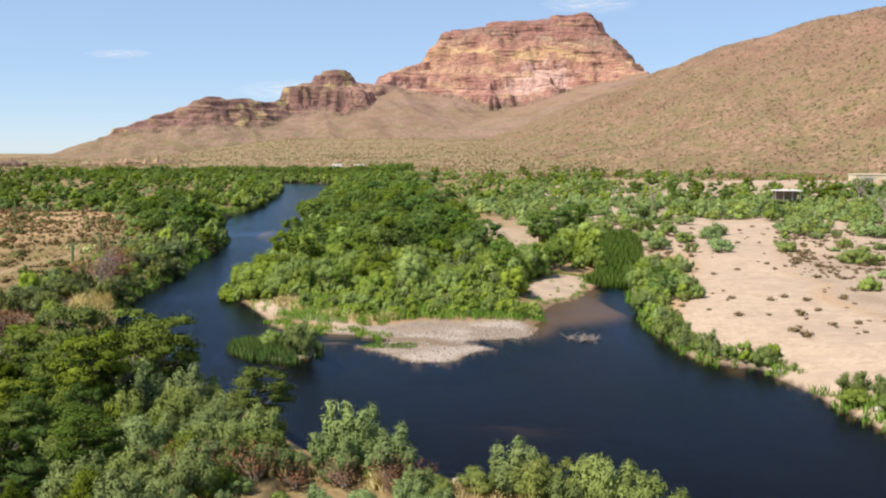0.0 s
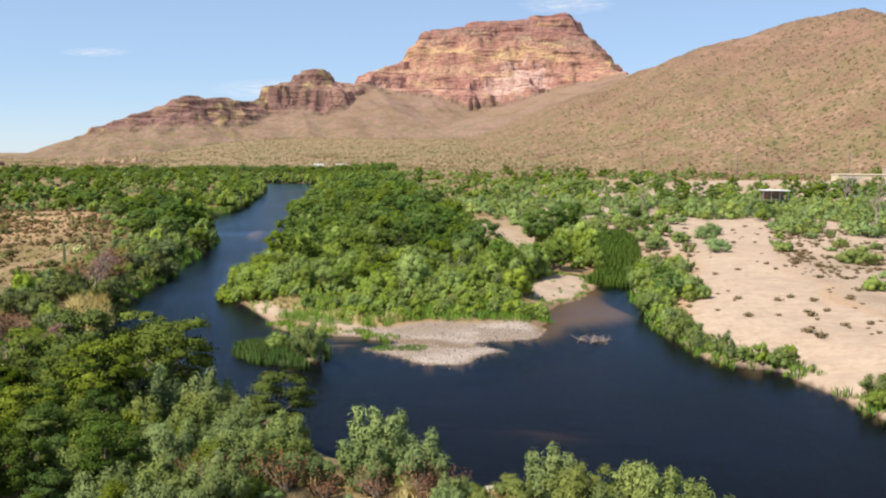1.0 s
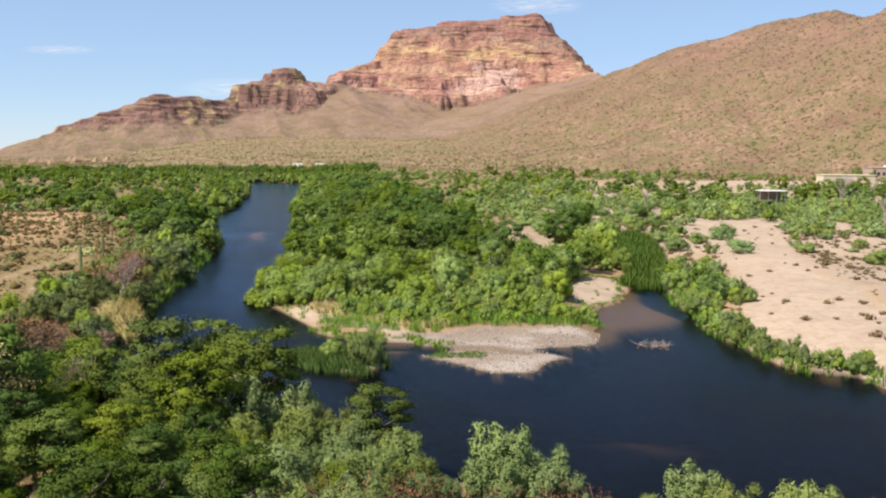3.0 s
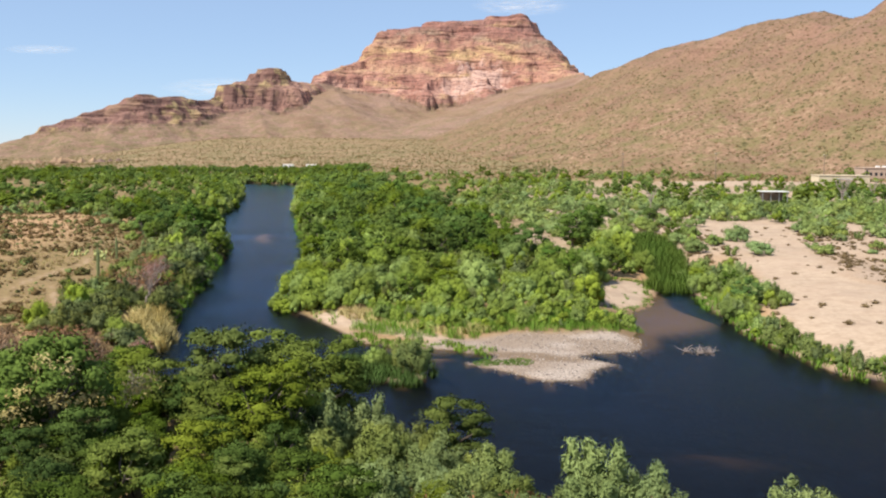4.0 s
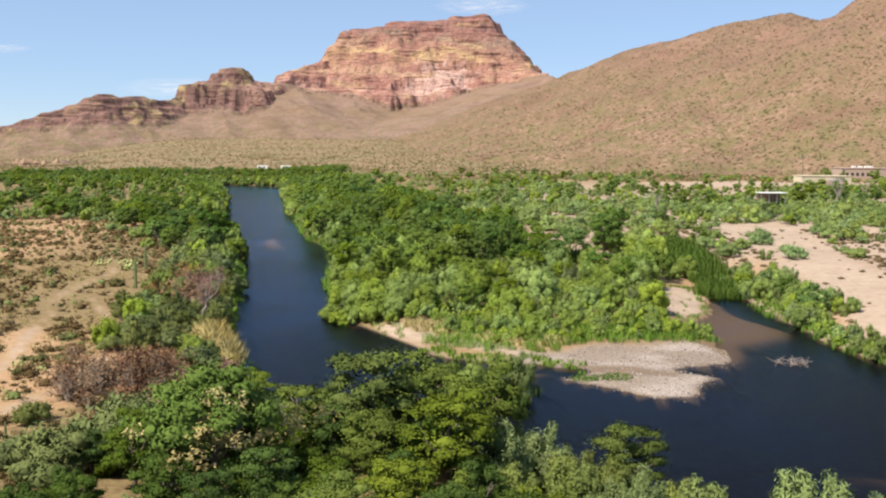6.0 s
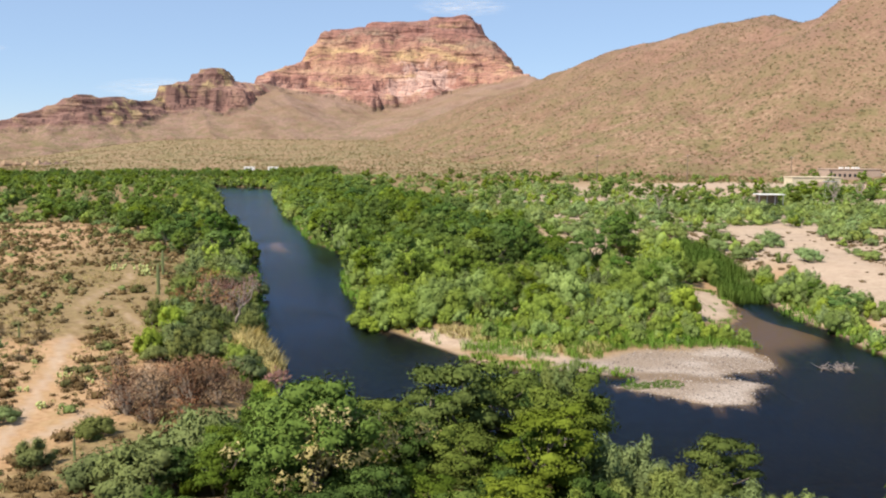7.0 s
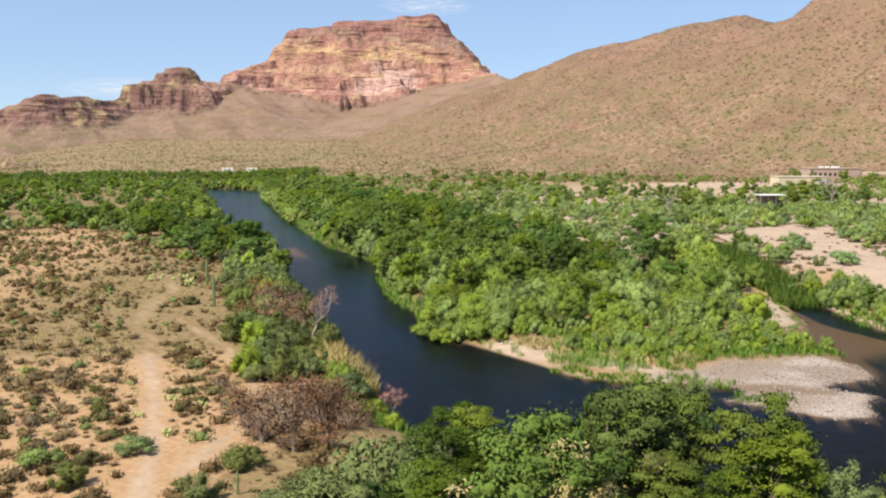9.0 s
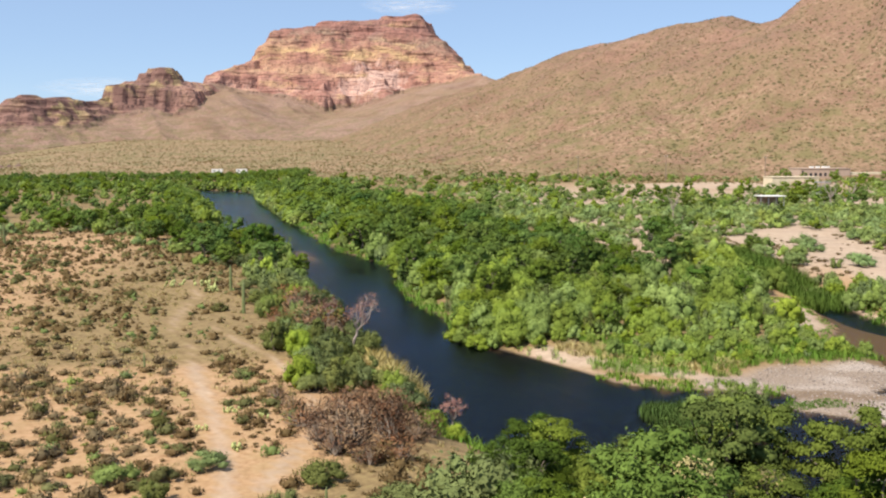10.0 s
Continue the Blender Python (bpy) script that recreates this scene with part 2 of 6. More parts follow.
LEAF_DARK = leaf_material("cottonwood_leaf", (0.062, 0.099, 0.016), (0.147, 0.221, 0.039), 0.16)
LEAF_WILLOW = leaf_material("willow_leaf", (0.118, 0.172, 0.032), (0.235, 0.305, 0.062), 0.12, vary=0.55)
# Darkened cottonwood leaf for the near bank: shade between crowns put into colour.
LEAF_SHADED = leaf_material("shaded_leaf", (0.030, 0.055, 0.009), (0.087, 0.138, 0.024), 0.08)
LEAF_GREY = leaf_material("tamarisk_leaf", (0.122, 0.165, 0.047), (0.248, 0.309, 0.102), 0.2)
LEAF_OLIVE = leaf_material("mesquite_leaf", (0.141, 0.206, 0.055), (0.291, 0.372, 0.120), 0.22)
LEAF_CREOSOTE = leaf_material("creosote_leaf", (0.094, 0.091, 0.029), (0.169, 0.165, 0.063), 0.2, vary=0.3)
LEAF_DEAD = leaf_material("dead_leaf", (0.156, 0.074, 0.035), (0.322, 0.171, 0.087), 0.12, vary=0.3)
LEAF_CATTAIL = leaf_material("cattail_blade", (0.045, 0.088, 0.016), (0.108, 0.172, 0.036), 0.15)
LEAF_PINK = leaf_material("dead_twig_leaf", (0.221, 0.119, 0.093), (0.357, 0.212, 0.170), 0.15, vary=0.3)
LEAF_STRAW = leaf_material("straw", (0.346, 0.275, 0.099), (0.540, 0.441, 0.178), 0.25, vary=0.3)
LEAF_REED = leaf_material("reed_blade", (0.080, 0.167, 0.014), (0.167, 0.285, 0.029), 0.3)
LEAF_BRUSH = leaf_material("desert_brush", (0.118, 0.085, 0.041), (0.221, 0.160, 0.080), 0.2, vary=0.3)
LEAF_TIER = leaf_material("olive_tree_leaf", (0.060, 0.088, 0.015), (0.159, 0.201, 0.039), 0.08, vary=0.6)
LEAF_SAGE = leaf_material("bank_bush_leaf", (0.084, 0.107, 0.033), (0.182, 0.215, 0.076), 0.1)
LEAF_GREAT = leaf_material("great_ash_leaf", (0.053, 0.089, 0.018), (0.128, 0.191, 0.040), 0.1, vary=0.5)
LEAF_DEEP = leaf_material("deep_green_leaf", (0.040, 0.079, 0.013), (0.103, 0.177, 0.032), 0.08)
BARK = plain_material("bark", (0.10, 0.075, 0.055), (0.22, 0.17, 0.13), 6.0)
GREY_WOOD = plain_material("weathered_wood", (0.22, 0.17, 0.14), (0.40, 0.32, 0.27), 8.0)
STONE = plain_material("river_stone", (0.30, 0.25, 0.22), (0.52, 0.45, 0.39), 3.0)


def ground_material():
    m, ns, ln, bsdf = material("desert_ground")
    pos = ns.new("ShaderNodeNewGeometry").outputs["Position"]

    def attr(key):
        a = ns.new("ShaderNodeAttribute")
        a.attribute_name = key
        return a.outputs["Fac"]
    fine, mid, big = noise_of(ns, ln, 1.6, 6.0, pos), noise_of(ns, ln, 0.18, 4.0, pos), noise_of(ns, ln, 0.02, 3.0, pos)
    soil = ramp(ns, ln, fine, [(0.3, (0.25, 0.145, 0.072)), (0.5, (0.37, 0.228, 0.122)), (0.72, (0.46, 0.30, 0.175))])
    soil = blend(ns, ln, ramp(ns, ln, noise_of(ns, ln, 0.45, 5.0, pos, 0.65), [(0.42, (0,)), (0.62, (0.6,))]), soil, (0.31, 0.215, 0.105))
    soil = blend(ns, ln, calc(ns, ln, "MULTIPLY", mid, 0.5), soil, (0.34, 0.20, 0.10))
    sand = ramp(ns, ln, fine, [(0.3, (0.36, 0.265, 0.185)), (0.7, (0.455, 0.345, 0.25))])
    sand = blend(ns, ln, ramp(ns, ln, mid, [(0.45, (0,)), (0.65, (1,))]), sand, (0.39, 0.285, 0.205))
    sand = blend(ns, ln, ramp(ns, ln, noise_of(ns, ln, 0.11, 5.0, pos, 0.65, (0.6, 1.3, 1.0)), [(0.5, (0,)), (0.62, (0.7,))]), sand, (0.33, 0.245, 0.18))
    sand = blend(ns, ln, ramp(ns, ln, noise_of(ns, ln, 0.6, 6.0, pos, 0.7), [(0.48, (0,)), (0.64, (0.65,))]), sand, (0.29, 0.205, 0.14))
    c = blend(ns, ln, attr("sand"), soil, sand)
    grit = noise_of(ns, ln, 5.0, 3.0, pos)
    gravel = ramp(ns, ln, grit, [(0.3, (0.18, 0.145, 0.12)), (0.5, (0.34, 0.275, 0.225)), (0.7, (0.46, 0.39, 0.33))])
    c = blend(ns, ln, attr("gravel"), c, gravel)
    litter = ramp(ns, ln, fine, [(0.3, (0.13, 0.085, 0.04)), (0.6, (0.23, 0.165, 0.075)), (0.8, (0.17, 0.165, 0.05))])
    c = blend(ns, ln, calc(ns, ln, "MULTIPLY", attr("green"), 0.9), c, litter)
    far = ramp(ns, ln, noise_of(ns, ln, 0.12, 5.0, pos, 0.7), [(0.36, (0.145, 0.115, 0.05)), (0.5, (0.245, 0.165, 0.09)), (0.66, (0.33, 0.215, 0.135))])
    far = blend(ns, ln, ramp(ns, ln, big, [(0.45, (0,)), (0.62, (0.5,))]), far, (0.17, 0.16, 0.065))
    c = blend(ns, ln, attr("far"), c, far)
    c = blend(ns, ln, attr("mud"), c, blend(ns, ln, mid, (0.11, 0.068, 0.038), (0.22, 0.15, 0.09)))
    # deep bed near black: the water's dimming of light is put into its colour
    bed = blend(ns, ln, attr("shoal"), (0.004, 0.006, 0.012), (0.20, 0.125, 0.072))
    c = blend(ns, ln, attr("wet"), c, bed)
    ln.new(c, bsdf.inputs["Base Color"])
    bsdf.inputs["Roughness"].default_value = 0.9
    bsdf.inputs["Specular IOR Level"].default_value = 0.15
    relief(ns, ln, bsdf, fine, 0.5, 0.12)
    return m


def water_material():
    m, ns, ln, bsdf = material("river_water")
    pos = ns.new("ShaderNodeNewGeometry").outputs["Position"]
    small = noise_of(ns, ln, 1.3, 5.0, pos, 0.65, (1.0, 0.5, 1.0))
    gust = ramp(ns, ln, noise_of(ns, ln, 0.035, 3.0, pos), [(0.34, (0.25,)), (0.6, (1.0,))])
    bump = node(ns, "Bump", Distance=0.16)
    ln.new(calc(ns, ln, "MULTIPLY", small, gust), bump.inputs["Height"])
    bump.inputs["Strength"].default_value = 0.9
    clear = ns.new("ShaderNodeBsdfTransparent")
    clear.inputs[0].default_value = (0.66, 0.62, 0.55, 1)
    gloss = node(ns, "BsdfGlossy", Roughness=0.12)
    gloss.inputs[0].default_value = (0.56, 0.76, 1.0, 1)
    ln.new(bump.outputs[0], gloss.inputs["Normal"])
    fr = node(ns, "Fresnel", IOR=1.078)
    ln.new(bump.outputs[0], fr.inputs["Normal"])
    mx = ns.new("ShaderNodeMixShader")
    ln.new(fr.outputs[0], mx.inputs[0]), ln.new(clear.outputs[0], mx.inputs[1]), ln.new(gloss.outputs[0], mx.inputs[2])
    ln.new(mx.outputs[0], ns["Material Output"].inputs[0])
    return m


def rock_material(name, hill=False):
    """Bedded rock on the crags, scree and desert scrub on the slopes below."""
    m, ns, ln, bsdf = material(name)
    pos = ns.new("ShaderNodeNewGeometry").outputs["Position"]
    sep = ns.new("ShaderNodeSeparateXYZ")
    ln.new(pos, sep.inputs[0])
    crag = ns.new("ShaderNodeAttribute")
    crag.attribute_name = "crag"
    wide, mid, fine = noise_of(ns, ln, 0.008, 4.0, pos), noise_of(ns, ln, 0.035, 5.0, pos), noise_of(ns, ln, 0.16, 6.0, pos, 0.7)
    layer = noise_of(ns, ln, 0.07, 6.0, pos, 0.7, (0.16, 0.16, 1.6))
    dip = calc(ns, ln, "ADD", sep.outputs[2], calc(ns, ln, "MULTIPLY", sep.outputs[0], 0.05))
    level = calc(ns, ln, "DIVIDE", calc(ns, ln, "ADD", dip, calc(ns, ln, "MULTIPLY", calc(ns, ln, "SUBTRACT", wide, 0.5), 90.0)), 420.0)
    rock = ramp(ns, ln, level, [(0.16, (0.261, 0.147, 0.111)), (0.30, (0.383, 0.222, 0.171)), (0.40, (0.462, 0.280, 0.219)), (0.47, (0.374, 0.192, 0.147)), (0.53, (0.434, 0.274, 0.179)), (0.585, (0.348, 0.183, 0.134)),
                                (0.64, (0.478, 0.328, 0.171)), (0.70, (0.348, 0.195, 0.140)), (0.76, (0.295, 0.208, 0.147)), (0.82, (0.269, 0.147, 0.121)), (0.92, (0.235, 0.133, 0.111))])
    gold = ramp(ns, ln, noise_of(ns, ln, 0.011, 5.0, pos, 0.65, (1.0, 1.0, 2.6)), [(0.55, (0,)), (0.63, (0.55,))])
    rock = blend(ns, ln, gold, rock, (0.462, 0.319, 0.161))
    rust = ramp(ns, ln, noise_of(ns, ln, 0.015, 5.0, pos, 0.65, (1.0, 1.0, 1.8)), [(0.44, (0,)), (0.58, (0.85,))])
    rock = blend(ns, ln, rust, rock, (0.287, 0.142, 0.111))
    west = ramp(ns, ln, calc(ns, ln, "ADD", calc(ns, ln, "DIVIDE", sep.outputs[0], 1000.0), 1.0), [(0.60, (1,)), (0.68, (0,))])
    dusk = blend(ns, ln, ramp(ns, ln, mid, [(0.50, (0,)), (0.60, (0.9,))]), (0.179, 0.103, 0.086), (0.381, 0.289, 0.143))
    dusk = blend(ns, ln, ramp(ns, ln, wide, [(0.46, (0.75,)), (0.56, (0,))]), dusk, (0.252, 0.146, 0.118))
    rock = blend(ns, ln, west, rock, dusk)
    pale = node(ns, "VectorMath")
    pale.operation = "DISTANCE"
    pale.inputs[1].default_value = (70, 2400, 165)
    ln.new(pos, pale.inputs[0])
    scar = calc(ns, ln, "ADD", calc(ns, ln, "DIVIDE", pale.outputs["Value"], 160.0), calc(ns, ln, "MULTIPLY", calc(ns, ln, "SUBTRACT", mid, 0.5), 1.6))
    rock = blend(ns, ln, ramp(ns, ln, scar, [(0.35, (0.8,)), (0.6, (0,))]), rock, (0.522, 0.355, 0.295))
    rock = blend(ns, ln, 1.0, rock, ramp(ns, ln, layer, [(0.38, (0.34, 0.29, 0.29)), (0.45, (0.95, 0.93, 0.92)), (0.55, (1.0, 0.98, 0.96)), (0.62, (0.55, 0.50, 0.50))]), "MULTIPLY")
    # dark flecks put the shade of crevices and ledges into the rock colour
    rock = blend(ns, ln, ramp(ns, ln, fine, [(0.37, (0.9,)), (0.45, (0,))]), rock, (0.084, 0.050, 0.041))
    scree = ramp(ns, ln, fine, [(0.30, (0.181, 0.111, 0.081)), (0.48, (0.250, 0.159, 0.118)), (0.66, (0.290, 0.190, 0.144))])
    if hill:
        speck = noise_of(ns, ln, 0.27, 6.0, pos, 0.75)
        scree = ramp(ns, ln, speck, [(0.34, (0.115, 0.07, 0.044)), (0.46, (0.215, 0.13, 0.084)), (0.56, (0.26, 0.165, 0.108)), (0.68, (0.36, 0.265, 0.165))])
    scree = blend(ns, ln, ramp(ns, ln, wide, [(0.42, (0,)), (0.58, (0.5,))]), scree, (0.221, 0.146, 0.086))
    scree = blend(ns, ln, ramp(ns, ln, noise_of(ns, ln, 0.02, 5.0, pos, 0.65), [(0.5, (0,)), (0.66, (0.6,))]), scree, (0.167, 0.092, 0.064))
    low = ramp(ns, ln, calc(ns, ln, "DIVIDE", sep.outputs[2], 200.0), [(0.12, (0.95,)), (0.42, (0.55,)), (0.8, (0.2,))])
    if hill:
        # redder soil upslope; its darkening puts the upper slope's shade into the colour
        rusty_shade = calc(ns, ln, "MULTIPLY", ramp(ns, ln, calc(ns, ln, "DIVIDE", sep.outputs[2], 200.0), [(0.25, (0,)), (0.6, (0.75,))]), ramp(ns, ln, noise_of(ns, ln, 0.03, 5.0, pos, 0.7), [(0.4, (0.3,)), (0.6, (1,))]))
        scree = blend(ns, ln, rusty_shade, scree, blend(ns, ln, fine, (0.13, 0.075, 0.055), (0.26, 0.155, 0.11)))
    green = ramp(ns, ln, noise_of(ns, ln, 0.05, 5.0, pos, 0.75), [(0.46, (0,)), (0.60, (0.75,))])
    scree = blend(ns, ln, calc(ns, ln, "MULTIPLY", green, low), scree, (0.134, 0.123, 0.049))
    for size, keep, tone in ((0.34, 0.55, (0.084, 0.070, 0.033)), (0.2, 0.42, (0.063, 0.057, 0.025))):
        cell = node(ns, "TexVoronoi", Scale=size)            # single far shrubs
        ln.new(pos, cell.inputs["Vector"])
        pick = ns.new("ShaderNodeSeparateColor")
        ln.new(cell.outputs["Color"], pick.inputs[0])
        spot = calc(ns, ln, "MULTIPLY", calc(ns, ln, "LESS_THAN", pick.outputs[0], keep), ramp(ns, ln, cell.outputs["Distance"], [(0.22, (0.9,)), (0.42, (0,))]))
        scree = blend(ns, ln, calc(ns, ln, "MULTIPLY", spot, low if not hill else 0.85), scree, tone)
    edge = calc(ns, ln, "ADD", crag.outputs["Fac"], calc(ns, ln, "MULTIPLY", calc(ns, ln, "SUBTRACT", mid, 0.5), 0.9))
    rocky = ramp(ns, ln, edge, [(0.35, (0,)), (0.6, (1,) if not hill else (0.22,))])
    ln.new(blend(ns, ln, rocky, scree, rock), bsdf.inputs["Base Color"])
    bsdf.inputs["Roughness"].default_value = 0.95
    bsdf.inputs["Specular IOR Level"].default_value = 0.1
    relief(ns, ln, bsdf, blend(ns, ln, 0.5, fine, layer), 0.6 if not hill else 0.45, 4.0)
    return m


GROUND, WATER = ground_material(), water_material()
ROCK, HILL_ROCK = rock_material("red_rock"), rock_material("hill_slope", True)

# ---- ground: one sheet to the horizon ----
def ground_sheet():
    ax, ay = -30.0, -8.0
    front = np.linspace(-52, 52, 330)
    back = np.linspace(58, 302, 50)
    ang = np.radians(np.concatenate([front, back]))
    r = np.concatenate([np.linspace(0.01, 40, 15)[:-1], 40 * 1.0118 ** np.arange(0, 260), 40 * 1.0118 ** 260 * 1.03 ** np.arange(0, 67)])
    r[-1] = 4900
    rr, aa = np.meshgrid(r, ang, indexing="ij")
    x, y = ax + rr * np.sin(aa), ay + rr * np.cos(aa)
    d = shore(x, y)
    z = terrain(x, y, d)
    z = np.where(rr > 3200, z - (rr - 3200) * 0.004, z)
    n = len(ang)
    i, j = np.meshgrid(np.arange(len(r) - 1), np.arange(n), indexing="ij")
    j2 = (j + 1) % n
    f = np.stack([i * n + j, i * n + j2, (i + 1) * n + j2, (i + 1) * n + j], -1).reshape(-1, 4)[:, ::-1]
    fx, fy, dd = x.ravel(), y.ravel(), d.ravel()
    mess = fbm(fx, fy, 7, 3, 2)
    sand = np.clip(step(2.5, -2.5, distance(SAND, fx, fy) + 2 * mess) + step(2, -2, distance(SAND_MID, fx, fy) + 2 * mess), 0, 1)
    trail = np.minimum(distance(TRAIL_A, fx, fy, False), distance(TRAIL_B, fx, fy, False) * 1.15)
    sand = np.maximum(sand, 0.7 * step(0.6, 0.2, trail + 0.3 * mess))
    rim = np.maximum(step(8, 14, fx), step(-46, -40, fx) * step(128, 124, fy) * step(85, 90, fy))
    sand = np.maximum(sand, 0.8 * step(2.8, 0.6, dd) * (dd > 0) * rim)
    lot = step(1.1, 0.9, np.hypot((fx - 165 - (fy - 505) * 0.3) / 75, (fy - 508) / 34))
    sand = np.maximum(sand, lot)
    dunes = step(-20, 10, fx) * step(160, 190, fy) * step(600, 420, fy)
    sand = np.maximum(sand, dunes * 0.95)
    gravel = step(1.5, -1.0, distance(GRAVEL, fx, fy) + mess)
    gravel = np.maximum(gravel, 0.6 * step(39, 46, fx + 2 * mess) * step(214, 190, fy) * step(70, 90, fy) * (1 - sand))
    left_wood = step(9, 4, dd + 3 * mess) * step(-20, -50, fx) * step(60, 90, fy)
    isle = step(-1, 3, dd) * step(110, 116, fy) * step(14, 4, fx) * step(-110, -90, fx) * step(480, 300, fy)
    near = step(64, 60, np.hypot(fx + 40, fy - 66) * 2.4)
    near = np.maximum(near, step(-62, -54, fx) * step(90, 80, fy) * step(20, 5, fx))
    woods = step(12, 4, dd) * step(220, 260, fy) + step(240, 300, fy) * step(-70, -95, fx) + step(300, 420, fy)
    green = np.clip(left_wood + isle + near + woods, 0, 1) * (1 - sand * (1 - 0.3 * isle)) * (1 - gravel)
    far = step(520, 680, fy) * (1 - step(45, 15, dd))
    spit = np.maximum(step(0.8, -0.8, distance(SPIT, fx, fy) + 0.5 * mess), step(1, -1, distance(BEACH, fx, fy) + 0.6 * mess))
    sand, green = np.maximum(sand, spit), green * (1 - spit)
    mud = step(1.0, -1.0, distance(MUDFLAT, fx, fy) + 0.8 * mess) * (1 - 0.25 * spit)
    mud = np.maximum(mud, 0.75 * step(1.3, 0.1, dd + 0.4 * mess) * step(90, 91, fy) * step(125, 112, fy) * step(-40, -36, fx) * step(8, 5, fx))
    mud = np.maximum(mud, 0.6 * step(0.6, 0.1, dd))
    seep = distance(np.array([(-17, 104), (-9, 101.8), (-3, 102.2), (3, 108)]), fx, fy, False)
    mud = np.maximum(mud, 0.85 * step(1.9, 0.5, seep + 0.9 * mess))
    mud = np.maximum(mud, 0.55 * gravel * step(0.05, 0.5, fbm(fx * 0.5, fy, 5, 3, 95)))
    shoal = step(-0.8, -0.1, z.ravel()) * np.maximum(step(2.5, 0.5, distance(MUDFLAT, fx, fy)), step(-1.8, -3.2, dd))
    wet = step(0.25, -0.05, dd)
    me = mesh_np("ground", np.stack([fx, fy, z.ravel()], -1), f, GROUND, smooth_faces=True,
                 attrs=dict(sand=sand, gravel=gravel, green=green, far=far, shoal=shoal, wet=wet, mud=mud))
    ob = new("ground", me)
    return tagged(ob, "dry tan desert ground with sandy banks and gravel", "ground", kind="structure")


ground_sheet()


def water_sheet():
    bm = bmesh.new()
    xs, ys = np.linspace(-300, 70, 38), np.linspace(-40, 640, 69)
    grid = [[bm.verts.new((x, y, 0)) for y in ys] for x in xs]
    for i in range(len(xs) - 1):
        for j in range(len(ys) - 1):
            cx, cy = (xs[i] + xs[i + 1]) / 2, (ys[j] + ys[j + 1]) / 2
            if float(distance(RIVER, np.array([cx]), np.array([cy]))[0]) < 9:
                bm.faces.new((grid[i][j], grid[i + 1][j], grid[i + 1][j + 1], grid[i][j + 1]))
    for v in [v for v in bm.verts if not v.link_faces]:
        bm.verts.remove(v)
    me = bpy.data.meshes.new("river")
    bm.to_mesh(me), bm.free()
    me.materials.append(WATER)
    tagged(new("river", me), "calm dark blue desert river reflecting the sky", "water", kind="structure")


water_sheet()

# ---- mountains ----
# crest: x, y, height, and the height at which the scree below it begins
WEST_CREST = [(-850, 1680, 12, 12), (-817, 1712, 31, 31), (-779, 1748, 65, 48), (-730, 1775, 76, 58), (-702, 1790, 90, 65), (-659, 1831, 114, 74), (-630, 1869, 129, 82), (-565, 1949, 133, 89),
              (-543, 1996, 126, 96), (-507, 2069, 137, 110), (-493, 2083, 163, 118), (-466, 2113, 175, 125), (-450, 2130, 193, 130), (-428, 2147, 204, 132), (-411, 2160, 207, 134), (-401, 2172, 202, 137),
              (-390, 2190, 185, 144), (-368, 2253, 182, 158), (-344, 2325, 181, 180)]
CREST = [(-344, 2325, 181, 180), (-319, 2403, 219, 187), (-273, 2452, 241, 194), (-226, 2504, 262, 199), (-177, 2559, 298, 204), (-169, 2561, 332, 206), (-154, 2567, 349, 206), (-55, 2594, 356, 206),
         (-39, 2596, 372, 206), (116, 2592, 377, 206), (131, 2591, 388, 206), (178, 2587, 391, 206), (197, 2585, 374, 206), (212, 2543, 330, 206), (228, 2496, 295, 206), (244, 2438, 267, 204),
         (268, 2358, 238, 202), (280, 2318, 221, 199), (296, 2128, 192, 192), (299, 2028, 174, 174)]
HILL = [(300, 2000, 150, 420), (252, 1750, 152, 420), (282, 1600, 148, 420), (297, 1450, 160, 420), (306, 1250, 166, 400), (327, 1150, 163, 390),
        (338, 1020, 165, 370), (358, 950, 164, 340), (374, 875, 149, 300), (392, 812, 172, 260), (476, 740, 246, 225), (620, 660, 270, 260)]
STRATA = ((0, 130, 142, 176, 190, 222, 236, 262, 276, 300, 318, 342, 354, 420), (0, 130, 168, 180, 212, 226, 250, 266, 290, 304, 330, 346, 378, 420))


def ridge(x, y, line, prof):
    best = np.full(x.shape, -50.0)
    for (ax, ay, az, aw), (bx, by, bz, bw) in zip(line[:-1], line[1:]):
        ux, uy = bx - ax, by - ay
        k = np.clip(((x - ax) * ux + (y - ay) * uy) / (ux * ux + uy * uy), 0, 1)
        d = np.hypot(x - ax - k * ux, y - ay - k * uy)
        h = np.interp(d / (aw + k * (bw - aw)), prof[0], prof[1])
        best = np.maximum(best, (az + k * (bz - az)) * h - 60 * (h <= 0))
    return best


